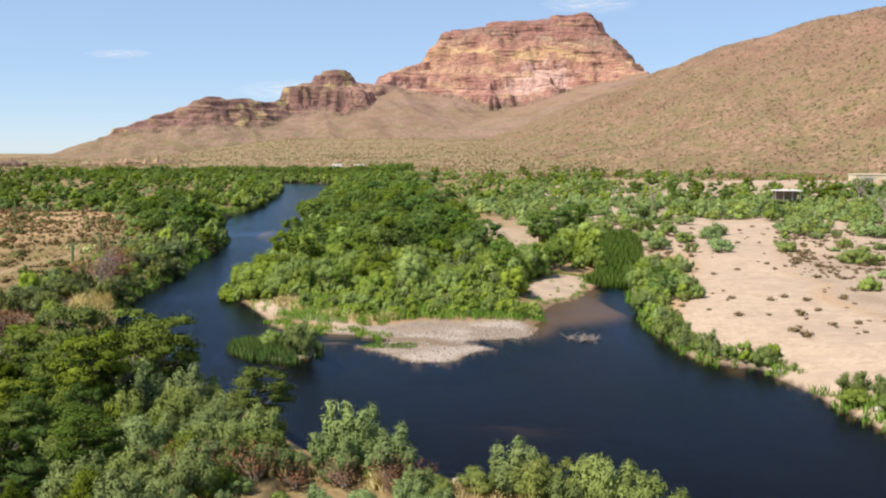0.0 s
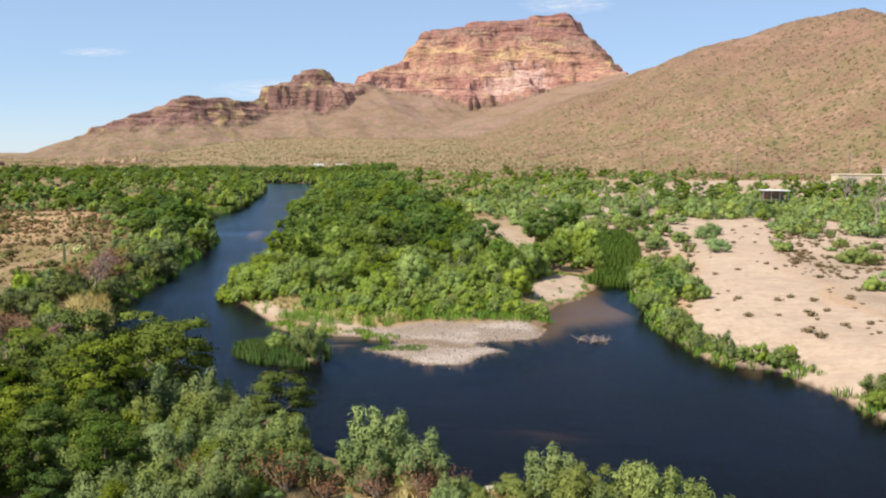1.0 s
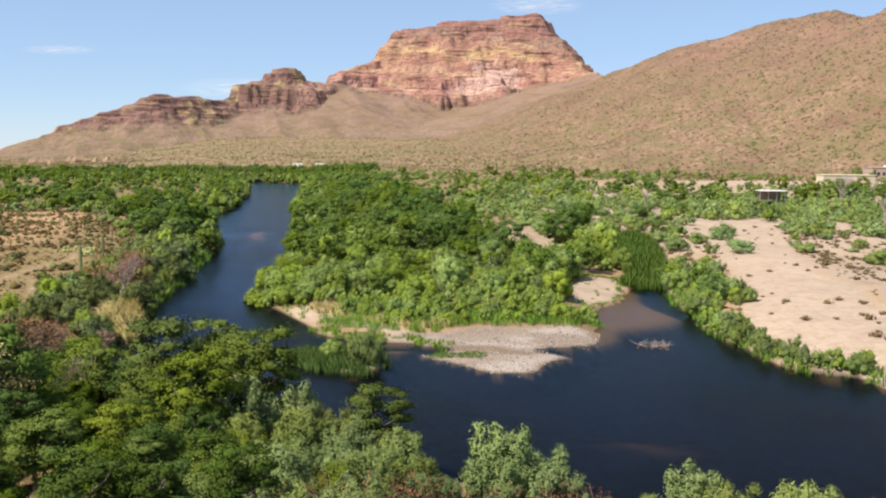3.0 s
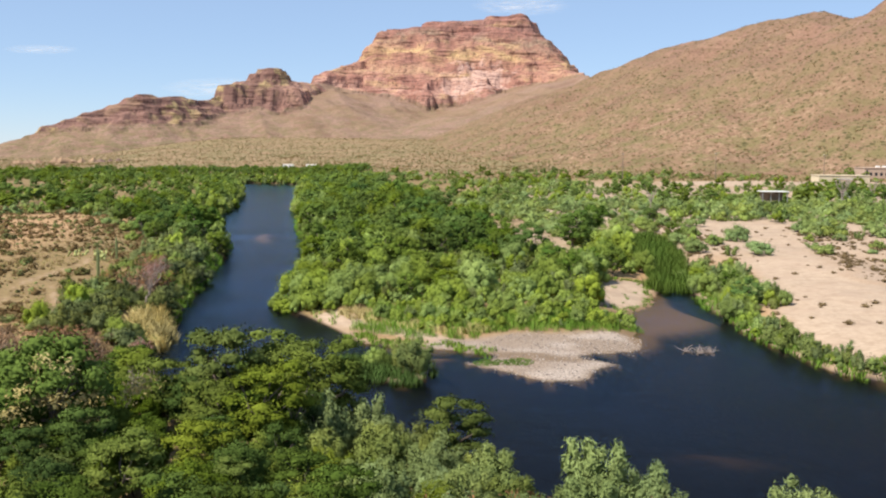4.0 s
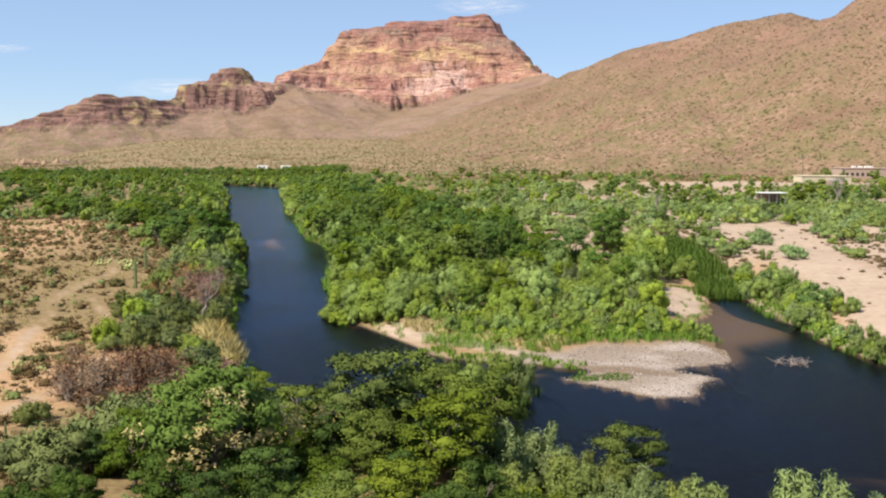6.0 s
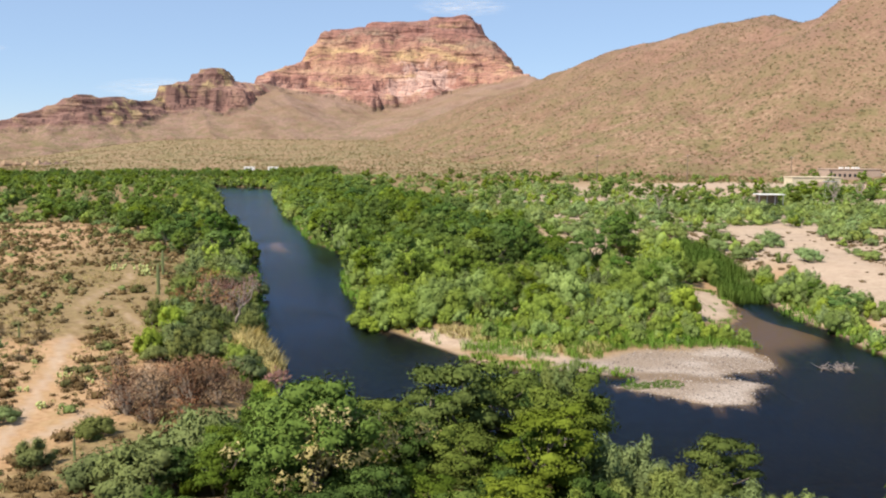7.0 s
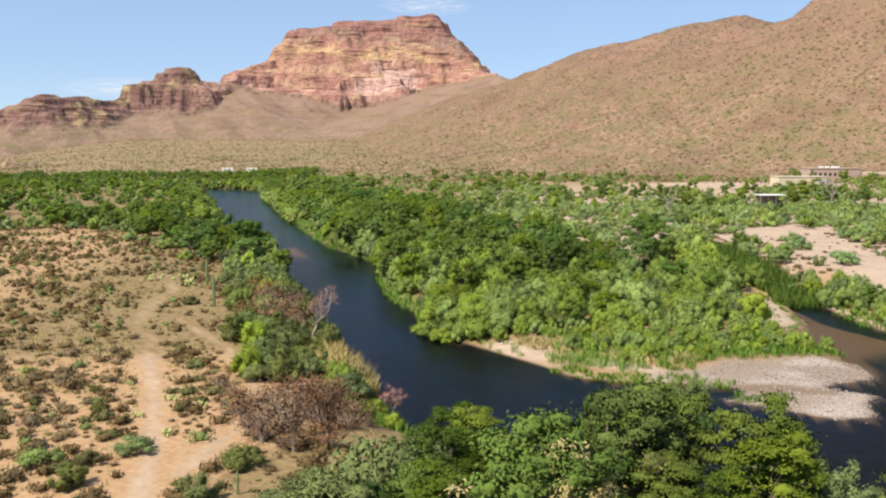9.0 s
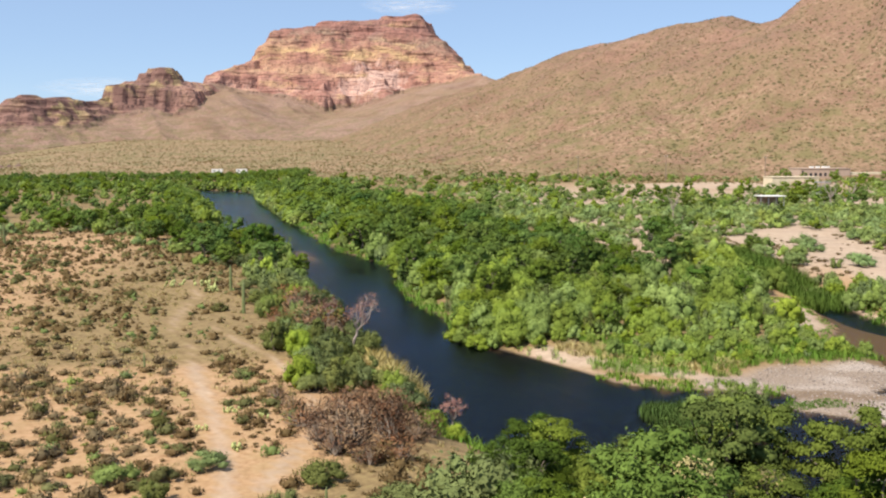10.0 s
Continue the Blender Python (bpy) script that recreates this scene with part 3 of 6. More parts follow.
def rock_faces(x, y, line, steep):
    """Bedded cliffs that fall from a crest, above a fan of scree."""
    wx, wy = x + 7 * fbm(x, y, 45, 4, 21), y + 12 * fbm(x, y, 55, 4, 25)
    rock, fan, crest = np.full(x.shape, -50.0), np.full(x.shape, -50.0), np.full(x.shape, 400.0)
    rib = fbm(x + 0.2 * y, y * 0.35, 75, 4, 33)
    gully = np.abs(fbm(x + 0.3 * y, y * 0.25, 110, 3, 36))
    for (ax, ay, az, aw), (bx, by, bz, bw) in zip(line[:-1], line[1:]):
        ux, uy = bx - ax, by - ay
        k = np.clip(((wx - ax) * ux + (wy - ay) * uy) / (ux * ux + uy * uy), 0, 1)
        d = np.hypot(wx - ax - k * ux, wy - ay - k * uy)
        top, foot = az + k * (bz - az), aw + k * (bw - aw)
        face = np.maximum(top - np.maximum(d - 3 - 14 * step(325, 345, top), 0) * steep * (1 + 0.14 * rib), 0)
        lift = np.interp(face + 9 * fbm(x, y, 160, 3, 41), STRATA[0], STRATA[1]) - 9 * fbm(x, y, 160, 3, 41)
        bed = lift / 15.0 + 0.4 * fbm(x, y, 120, 2, 42)
        lift = lift + 11 * (np.clip((bed - np.floor(bed) - 0.55) / 0.45, 0, 1) - (bed - np.floor(bed)) * 0.9)
        face = np.where(face > 0, np.minimum(face + (lift - face) * np.clip(0.8 + 0.25 * rib, 0.3, 1), top), -50)
        crest = np.where(face > rock, top, crest)
        rock = np.maximum(rock, face)
        far = np.interp(d / (3.9 * foot), (0, 0.15, 0.4, 0.7, 1.0, 1.2), (1.0, 0.86, 0.56, 0.26, 0.06, -0.1))
        fan = np.maximum(fan, np.minimum(foot * far, top) - 9 * gully * step(0.0, 0.3, far) * step(0, 40, d))
    crag = step(0, 14, rock - fan)
    rock = rock + crag * (0.25 + 0.75 * step(0, 25, crest - rock)) * (5.0 * fbm(x, y, 26, 4, 43) + 4.5 * fbm(x, y, 60, 2, 45))
    return np.maximum(rock, fan + 0.6 * fbm(x, y, 18, 3, 46)), crag


def massif(name, box, gap, mat, label, cliffs):
    x, y = np.meshgrid(np.arange(box[0], box[1], gap), np.arange(box[2], box[3], gap), indexing="ij")
    if cliffs:
        a, ca = rock_faces(x, y, CREST, 0.98)
        b, cb = rock_faces(x, y, WEST_CREST, 0.95)
        h, crag = np.maximum(a, b), np.where(a > b, ca, cb)
    else:
        gully = np.abs(fbm(x * 0.35 + 6 * fbm(x, y, 60, 2, 35), y * 0.9 - x * 0.35, 80, 3, 31))
        h = ridge(x + 12 * fbm(x, y, 150, 3, 21), y + 12 * fbm(x, y, 150, 3, 25), HILL, HILL_FALL)
        h = h - 14 * gully * step(0, 60, h) * step(170, 130, h) + 2.2 * fbm(x, y, 30, 4, 47)
        crag = step(0.25, 0.6, fbm(x, y, 90, 4, 48)) * step(80, 150, h)
    base = terrain(x, y, np.full(x.shape, 200.0))
    z = np.where(h > base, h, base - 6)
    keep = z > base - 5.5
    ny = x.shape[1]
    i, j = np.meshgrid(np.arange(x.shape[0] - 1), np.arange(ny - 1), indexing="ij")
    ok = keep[:-1, :-1] | keep[1:, :-1] | keep[:-1, 1:] | keep[1:, 1:]
    i, j = i[ok], j[ok]
    f = np.stack([i * ny + j, (i + 1) * ny + j, (i + 1) * ny + j + 1, i * ny + j + 1], -1)
    used, f = np.unique(f.ravel(), return_inverse=True)
    v = np.stack([x.ravel(), y.ravel(), z.ravel()], -1)[used]
    ob = new(name, mesh_np(name, v, f.reshape(-1, 4), mat, attrs=dict(crag=crag.ravel()[used]), smooth_faces=not cliffs))
    return tagged(ob, label, name)


HILL_FALL = ((0, 0.1, 0.3, 0.6, 0.85, 1.0, 1.25), (1.0, 0.95, 0.76, 0.42, 0.17, 0.07, 0.0))
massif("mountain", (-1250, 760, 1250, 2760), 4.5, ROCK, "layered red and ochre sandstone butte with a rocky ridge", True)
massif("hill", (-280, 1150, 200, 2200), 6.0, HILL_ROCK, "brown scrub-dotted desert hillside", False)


def height_near(x, y):
    return terrain(np.asarray(x, float), np.asarray(y, float))


# ---- plants ----
def unit(rng, n):
    v = rng.normal(size=(n, 3))
    return v / np.linalg.norm(v, axis=1)[:, None]


ICO_V, ICO_F = None, None
_bm = bmesh.new()
bmesh.ops.create_icosphere(_bm, subdivisions=1, radius=1.0)
ICO_V = np.array([v.co[:] for v in _bm.verts])
ICO_F = np.array([[v.index for v in f.verts] for f in _bm.faces])
_bm.free()


OCT_V = np.array([(1, 0, 0), (-1, 0, 0), (0, 1, 0), (0, -1, 0), (0, 0, 1), (0, 0, -0.5)], float)
OCT_F = np.array([(0, 2, 4), (2, 1, 4), (1, 3, 4), (3, 0, 4), (2, 0, 5), (1, 2, 5), (3, 1, 5), (0, 3, 5)])


def leaves(rng, centres, radii, per, leaf, ratio=0.55, upward=0.0, squash=0.8, inner=0.55, hub=(0, 0, 0)):
    """Small pointed leaves over the lobes of a crown."""
    c = np.repeat(centres, per, 0)
    r = np.repeat(radii, per)[:, None]
    way = unit(rng, len(c))
    way[:, 2] = np.where(way[:, 2] < -0.45, -way[:, 2], way[:, 2])
    p = c + way * r * (inner + (1.42 - inner) * rng.rand(len(c), 1) ** 1.6) * np.array([1, 1, squash])
    nrm = way + 0.75 * unit(rng, len(c)) + np.array([0, 0, 0.25])
    nrm /= np.linalg.norm(nrm, axis=1)[:, None]
    t = unit(rng, len(c)) + np.array([0, 0, upward]) + way * upward * 0.5
    t -= nrm * (t * nrm).sum(1)[:, None]
    t /= np.maximum(np.linalg.norm(t, axis=1), 1e-5)[:, None]
    s = np.cross(nrm, t)
    a = leaf * (0.6 + 0.8 * rng.rand(len(c), 1))
    b = a * ratio
    v = np.stack([p - t * a * 0.8 + s * b, p - t * a * 0.8 - s * b, p + t * a], 1).reshape(-1, 3)
    f = np.arange(len(c) * 3).reshape(-1, 3)
    out = p - np.array(hub)
    out /= np.maximum(np.linalg.norm(out, axis=1), 1e-5)[:, None]
    n = 0.34 * way + 0.18 * nrm + 0.68 * out
    return v, f, np.repeat(n, 3, 0)


def cores(rng, centres, radii, squash=0.8, size=0.72, full=True):
    parts = []
    cv, cf = (ICO_V, ICO_F) if full else (OCT_V * np.array([1, 1, 1.0]), OCT_F)
    for c, r in zip(centres, radii):
        v = cv * (size * r * (0.85 + 0.3 * rng.rand(len(cv), 1))) * np.array([1, 1, squash]) + c
        parts.append((v, cf, cv.copy()))
    return joined(parts)


def tube(points, radii, sides=5):
    p, r = np.array(points, float), np.array(radii, float)
    a = np.arange(sides) / sides * 2 * math.pi
    vs, ns = [], []
    for k in range(len(p)):
        d = p[min(k + 1, len(p) - 1)] - p[max(k - 1, 0)]
        d /= max(np.linalg.norm(d), 1e-6)
        u = np.cross(d, [0.31, 0.95, 0.1])
        u /= np.linalg.norm(u)
        w = np.cross(d, u)
        ring = np.cos(a)[:, None] * u + np.sin(a)[:, None] * w
        vs.append(p[k] + ring * r[k]), ns.append(ring)
    f = []
    for k in range(len(p) - 1):
        for s in range(sides):
            o, e = k * sides, (s + 1) % sides
            f += [(o + s, o + e, o + sides + e), (o + s, o + sides + e, o + sides + s)]
    return np.concatenate(vs), np.array(f), np.concatenate(ns)


def limb(rng, a, b, ra, rb, n=5, bend=0.08, sides=5):
    a, b = np.array(a, float), np.array(b, float)
    k = np.linspace(0, 1, n)[:, None]
    p = a + (b - a) * k + rng.normal(size=(n, 3)) * np.linalg.norm(b - a) * bend * np.sin(k * math.pi)
    return tube(p, ra + (rb - ra) * k[:, 0], sides)


def crown_lobes(rng, kind, n):
    """Centres and radii of the lobes of one plant, standing on z = 0."""
    if kind == "cottonwood":
        h, w = 7.0, 6.6
        p = unit(rng, n) * (0.55 + 0.5 * rng.rand(n, 1) ** 0.7)
        c = p * np.array([w * 0.40, w * 0.40, h * 0.33]) + np.array([0, 0, h * 0.56])
        return c, 0.52 + 0.5 * rng.rand(n) ** 1.5
    if kind == "willow":
        # rounded feathery dome, widest low down
        p = unit(rng, n) * (0.5 + 0.5 * rng.rand(n, 1) ** 0.6)
        p[:, 2] = np.abs(p[:, 2])
        return p * np.array([1.55, 1.55, 2.35]) + np.array([0, 0, 0.55]), 0.52 + 0.34 * rng.rand(n)
    if kind == "tamarisk":
        # upright plumes that spread from one foot
        tall, wide, base, fat = 2.5, 1.55, 0.25, 0.42
        per = 4
        m = -(-n // per)
        a, k = rng.rand(m) * 2 * math.pi, rng.rand(m) ** 0.55
        top = np.stack([np.cos(a) * k * wide, np.sin(a) * k * wide, tall * (1.0 - 0.42 * k ** 1.6) * (0.72 + 0.34 * rng.rand(m))], -1)
        foot = np.stack([np.cos(a) * k * wide * 0.45, np.sin(a) * k * wide * 0.45, np.full(m, base)], -1)
        s = np.array([0.12, 0.42, 0.70, 0.94])
        c = foot[:, None] + (top - foot)[:, None] * s[None, :, None] + rng.normal(size=(m, per, 3)) * 0.10
        r = np.broadcast_to(fat * np.array([1.05, 1.0, 0.86, 0.62]), (m, per)) * (0.8 + 0.4 * rng.rand(m, per))
        return c.reshape(-1, 3)[:n], r.reshape(-1)[:n]
    a, k = rng.rand(n) * 2 * math.pi, rng.rand(n) ** 0.5
    c = np.stack([np.cos(a) * k * 1.15, np.sin(a) * k * 1.15, 0.22 + (1.15 - 0.85 * k ** 1.5) * rng.rand(n) ** 0.8], -1)
    return c, 0.30 + 0.26 * rng.rand(n)


SHAPE = {  # lobes and leaves per lobe near, middle, far; leaf half-length; form of the leaf
    "cottonwood": ((54, 130, 0.115), (38, 84, 0.15), (18, 26, 0.26), 0.6, 0.2, 0.75),
    "willow": ((32, 115, 0.12), (28, 66, 0.14), (11, 26, 0.24), 0.36, 0.9, 1.25),
    "tamarisk": ((38, 110, 0.11), (28, 60, 0.133), (11, 24, 0.23), 0.3, 1.2, 1.35),
    "mesquite": ((24, 100, 0.075), (22, 84, 0.08), (10, 40, 0.14), 0.5, 0.3, 0.8),
}


def plant_model(kind, level, seed):
    rng = np.random.RandomState(seed)
    n, per, leaf = SHAPE[kind][level]
    ratio, upward, squash = SHAPE[kind][3:]
    c, r = crown_lobes(rng, kind, n)
    if level == 2:
        r = r * (1.7 if kind == "cottonwood" else 1.3)
    elif kind == "cottonwood" and level == 0 and seed % 10 > 1:
        # flat tiers of foliage with dark gaps between
        c[:, 2] = np.round(c[:, 2] / 1.15 + 0.3 * np.sin(c[:, 0] * 1.3)) * 1.15 - 0.35 * np.sin(c[:, 0] * 1.3) + 0.12 * rng.normal(size=n)
        r, squash = r * 1.12, 0.48
    hub = c.mean(0) * np.array([1, 1, 0.6])
    crown = joined([cores(rng, c, r, squash, (0.66, 0.7, 0.82)[level], level < 2), leaves(rng, c, r, per, leaf, ratio, upward, squash, hub=hub)])
    stems = []
    if kind == "cottonwood":
        fork = np.array([0.15, 0.1, 1.9])
        stems.append(limb(rng, (0, 0, -0.3), fork, 0.24, 0.17, 5, 0.05, 7))
        for k in range(9):
            stems.append(limb(rng, fork, c[k], 0.12, 0.03, 5, 0.08, 5))
    else:
        foot = {"willow": 0.25, "tamarisk": 0.4, "mesquite": 0.25}[kind]
        for k in range(7):
            b = rng.normal(size=2) * foot * 0.5
            stems.append(limb(rng, (b[0], b[1], -0.2), c[k % n], 0.055, 0.02, 4, 0.08, 4))
    return crown, joined(stems)


KINDS = {
    "cottonwood": ("cottonwood_tree", LEAF_DARK, "tree", "dark green broad-crowned cottonwood tree by the river", "trunk", "crown"),
    "willow": ("willow_tree", LEAF_WILLOW, "tree", "bright green rounded willow on the river bank", "trunk", "crown"),
    "tamarisk": ("tamarisk_bush", LEAF_GREY, "bush", "grey-green feathery tamarisk bush", "stem", "foliage"),
    "mesquite": ("mesquite_shrub", LEAF_OLIVE, "shrub", "olive green rounded mesquite shrub on dry sand", "stem", "foliage"),
}
MODELS, MESHES = {}, {}
for _k, kind in enumerate(KINDS):
    for level in range(3):
        for variant in range(4 if level < 2 else 3):
            crown, stems = plant_model(kind, level, 100 + _k * 40 + level * 10 + variant)
            MODELS[kind, level, variant] = crown
            if level < 2:
                MESHES[kind, level, variant] = (mesh_np(kind + "_crown", *crown[:2], KINDS[kind][1], crown[2]),
                                                mesh_np(kind + "_stems", *stems[:2], BARK, stems[2]))


TONE = {"shaded_leaf": "dark green", "olive_tree_leaf": "olive green", "bank_bush_leaf": "dull sage green", "creosote_leaf": "brownish olive", "great_ash_leaf": "mid green",
        "deep_green_leaf": "deep green", "tamarisk_leaf": "pale grey-green"}


def plant(kind, level, variant, x, y, z, scale, turn, tall=1.0, label="", mat=None):
    name, leafmat, category, text, stem_name, crown_name = KINDS[kind]
    if mat and not label:
        label = TONE[mat.name] + {"cottonwood": " leafy tree in dense growth near the river", "willow": " willow in dense growth near the river", "tamarisk": " feathery bush on the dry bank",
                                  "mesquite": " rounded shrub on the dry bank"}[kind]
    top = tagged(new(name), label or text, category, group=category + "s along the river")
    crown, stems = MESHES[kind, level, variant]
    for part_name, me in ((stem_name, stems), (crown_name, crown)):
        ob = new(part_name, me)
        ob.parent = top
        if mat and part_name == crown_name:
            ob.material_slots[0].link = "OBJECT"
            ob.material_slots[0].material = mat
    top.matrix_world = Matrix.LocRotScale((x, y, z), Euler((0, 0, turn)), (scale, scale, scale * tall))
    return top


# single plants: kind, x, y, scale, height factor
HEROES = [
    ("cottonwood", -45.5, 61.5, 1.25, 0.95), ("cottonwood", -37.3, 72.6, 1.12, 1.08), ("cottonwood", -33.6, 75.0, 1.0, 1.08), ("cottonwood", -30.0, 70.2, 1.02, 1.08), ("cottonwood", -32.5, 63.2, 0.98, 1.0), ("cottonwood", -41.5, 71.5, 0.85, 1.0),
    ("cottonwood", -46.0, 79.0, 0.72, 0.95), ("cottonwood", -50.5, 66.5, 0.75, 0.9), ("cottonwood", -40.5, 78.5, 0.62, 0.9), ("cottonwood", -36.5, 66.5, 0.8, 0.9),
    ("cottonwood", -20.6, 67.0, 0.76, 1.0), ("cottonwood", -35.0, 57.5, 0.7, 0.9), ("cottonwood", -38.5, 53.5, 0.75, 0.9), ("cottonwood", -33.0, 53.0, 0.6, 0.85), ("tamarisk", -26.4, 66.5, 1.35, 1.15), ("tamarisk", -29.0, 63.8, 1.4, 1.2), ("tamarisk", -25.3, 62.5, 1.3, 1.05),
    ("tamarisk", -22.0, 60.0, 1.3, 1.0), ("tamarisk", -27.6, 57.5, 1.2, 1.0), ("tamarisk", -32.2, 57.2, 1.2, 1.05), ("tamarisk", -19.4, 62.6, 1.1, 1.0),
    ("tamarisk", -39.0, 61.0, 0.9, 1.0), ("tamarisk", -12.3, 59.8, 1.75, 1.1), ("tamarisk", -10.0, 58.5, 1.5, 1.0), ("tamarisk", -13.4, 57.4, 1.3, 0.95), ("willow", -10.6, 56.8, 0.5, 0.8), ("tamarisk", -1.5, 57.3, 1.55, 0.95), ("tamarisk", 0.3, 55.8, 1.4, 0.85), ("tamarisk", -3.4, 55.6, 0.9, 0.8),
    ("tamarisk", 3.8, 53.4, 1.6, 1.05), ("tamarisk", 6.4, 51.2, 1.4, 0.95), ("tamarisk", 1.5, 51.5, 1.2, 0.8), ("tamarisk", -17.6, 57.0, 1.2, 0.9), ("tamarisk", -20.6, 55.0, 1.3, 0.95), ("tamarisk", -24.3, 95.2, 1.3, 1.1), ("tamarisk", -25.6, 97.6, 1.15, 1.05), ("willow", -28.2, 98.0, 0.72, 0.85), ("willow", -45.3, 137.5, 0.75, 0.7), ("willow", -43.2, 130.5, 0.9, 0.7), ("willow", -40.6, 131.2, 1.15, 0.85), ("willow", -38.3, 129.0, 0.9, 0.85), ("willow", -44.3, 134.2, 0.85, 0.75), ("willow", -41.2, 136.4, 1.25, 0.95), ("willow", -36.0, 131.6, 1.1, 0.9), ("tamarisk", -62.4, 121.5, 1.3, 0.95), ("willow", -59.6, 109.4, 0.85, 0.6), ("willow", -57.4, 106.0, 0.8, 0.6), ("willow", -54.2, 102.6, 0.7, 0.7), ("mesquite", -63.6, 113.0, 1.2, 1.0), ("willow", -60.6, 117.0, 0.75, 0.6), ("mesquite", -64.8, 124.5, 1.4, 1.0), ("willow", -51.2, 92.5, 0.5, 0.8), ("willow", -52.4, 97.0, 0.6, 0.8), ("tamarisk", -64.2, 72.6, 1.0, 0.75), ("mesquite", -58.8, 69.6, 1.9, 0.95), ("mesquite", -62.0, 78.6, 1.1, 1.1), ("tamarisk", -72.5, 76.0, 0.9, 0.7), ("mesquite", -53.5, 70.5, 2.7, 1.2), ("mesquite", -50.8, 74.0, 2.4, 1.15), ("mesquite", -55.8, 66.6, 2.3, 1.0), ("mesquite", -57.5, 73.8, 1.3, 0.8), ("mesquite", -69.8, 82.0, 1.1, 0.8), ("mesquite", -75.6, 80.5, 1.2, 0.8),
    ("cottonwood", -76.0, 206.0, 1.1, 1.0), ("cottonwood", -74.5, 214.0, 1.05, 0.95), ("cottonwood", -81.5, 219.0, 1.15, 1.0), ("cottonwood", -89.0, 236.0, 0.85, 0.95), ("cottonwood", -71.5, 197.0, 0.85, 0.9), ("cottonwood", -96.0, 250.0, 0.9, 1.0), ("cottonwood", -93.5, 228.0, 0.9, 0.95), ("cottonwood", -102.0, 266.0, 1.0, 1.0), ("cottonwood", -83.0, 208.0, 0.85, 0.9),
    ("willow", 23.8, 93.6, 0.72, 0.75), ("tamarisk", 28.4, 81.5, 1.0, 0.9), ("willow", 27.6, 78.5, 0.75, 0.62), ("willow", 29.6, 76.0, 0.7, 0.6), ("tamarisk", 30.2, 79.0, 0.9, 0.9), ("tamarisk", 30.5, 73.0, 1.0, 0.9), ("cottonwood", 20.6, 140.5, 0.62, 0.85), ("cottonwood", 19.6, 130.0, 0.72, 0.85), ("tamarisk", 17.0, 125.5, 1.15, 1.0), ("mesquite", 22.8, 134, 1.9, 1.0), ("mesquite", 37.7, 180, 2.3, 0.85), ("mesquite", 65, 222, 2.6, 0.9), ("mesquite", 71, 229, 2.2, 0.9), ("mesquite", 58.8, 163.5, 2.6, 0.85), ("mesquite", 41, 203, 1.9, 0.9), ("mesquite", 44, 212, 2.2, 0.9), ("mesquite", 52, 187, 1.3, 0.8), ("tamarisk", 18.8, 133.0, 1.1, 1.0),
]
_rng = np.random.RandomState(5)
for k, (kind, x, y, s, tall) in enumerate(HEROES):
    dense = kind == "cottonwood" and (k in (0, 7) or x < -65 or 15 < x < 30)
    tiered = kind == "cottonwood" and y < 105 and not dense
    pick = _rng.randint(4)
    # near-left tamarisks take the olive leaf: shade there is put into their colour
    plant(kind, 0 if y < 105 else 1, pick % 2 + 2 * tiered if kind == "cottonwood" else pick, x, y, float(height_near(x, y)), s, _rng.rand() * 6.28, tall,
          "deep green ash tree with a dense uneven crown" if dense else "olive green tree with foliage in loose flat tiers" if tiered else "", LEAF_GREAT if k in (0, 7) else LEAF_DEEP if dense else LEAF_TIER if tiered else LEAF_TIER if kind == "tamarisk" and -45 < x < -26.5 and y < 62 else LEAF_SAGE if x < -45 and (kind == "tamarisk" or kind == "mesquite" and y < 80) else None)


DEEP_ROW = [(-38.8, 322), (-44, 300), (-50.8, 302), (-33, 285), (-31, 267), (-37, 256), (-32.4, 250), (-26, 240), (-22, 231), (-30, 222), (-20, 215), (-30.4, 206), (-16.4, 203), (-22.5, 198), (-27.2, 190), (-14, 190),
            (-24.4, 176), (-17.5, 174), (-11, 176), (-9, 165), (-3.5, 156), (-15.5, 162), (1.3, 150), (-2.5, 143), (3.7, 186), (13.4, 220), (9, 212), (-55, 330), (-48, 345), (-60, 372), (-50, 318), (-40, 338)]
for k, (x, y) in enumerate(DEEP_ROW):
    s = (0.95 + 0.35 * _rng.rand()) * (0.72 if y < 170 else 1.0)
    plant("cottonwood", 1, _rng.randint(4), x, y, float(height_near(x, y)), s, _rng.rand() * 6.28, 0.95, "tall deep green cottonwood in the middle of the island", LEAF_DEEP)


def dry_branches(x, y, z, seed):
    rng = np.random.RandomState(seed)
    c = rng.normal(size=(16, 3)) * np.array([1.3, 1.2, 0.9])
    return leaves(rng, c, np.full(16, 0.55), 60, 0.11, 0.5, 0.3, 0.9)


great_tree = bpy.data.objects["cottonwood_tree"]
for k, place in enumerate(((1.2, -1.6, 4.3), (2.3, 0.6, 3.4))):
    lv = dry_branches(0, 0, 0, 900 + k)
    ob = new("dry_branch", mesh_np("dry_branch", *lv[:2], LEAF_STRAW, lv[2]))
    ob.parent = great_tree
    ob.rotation_euler = (0, 0, 0)
    ob.location = great_tree.matrix_world.to_3x3().inverted() @ (Vector(place) * 1.1)
    ob["label"] = "patch of dry straw-coloured branches"


def scatter(rng, x0, x1, y0, y1, gap):
    gx, gy = np.meshgrid(np.arange(x0, x1, gap), np.arange(y0, y1, gap), indexing="ij")
    return gx.ravel() + (rng.rand(gx.size) - 0.5) * gap * 0.95, gy.ravel() + (rng.rand(gx.size) - 0.5) * gap * 0.95


FAR, FIELD, MADE = {kind: [] for kind in KINDS}, {kind: [] for kind in KINDS}, {kind: 0 for kind in KINDS}


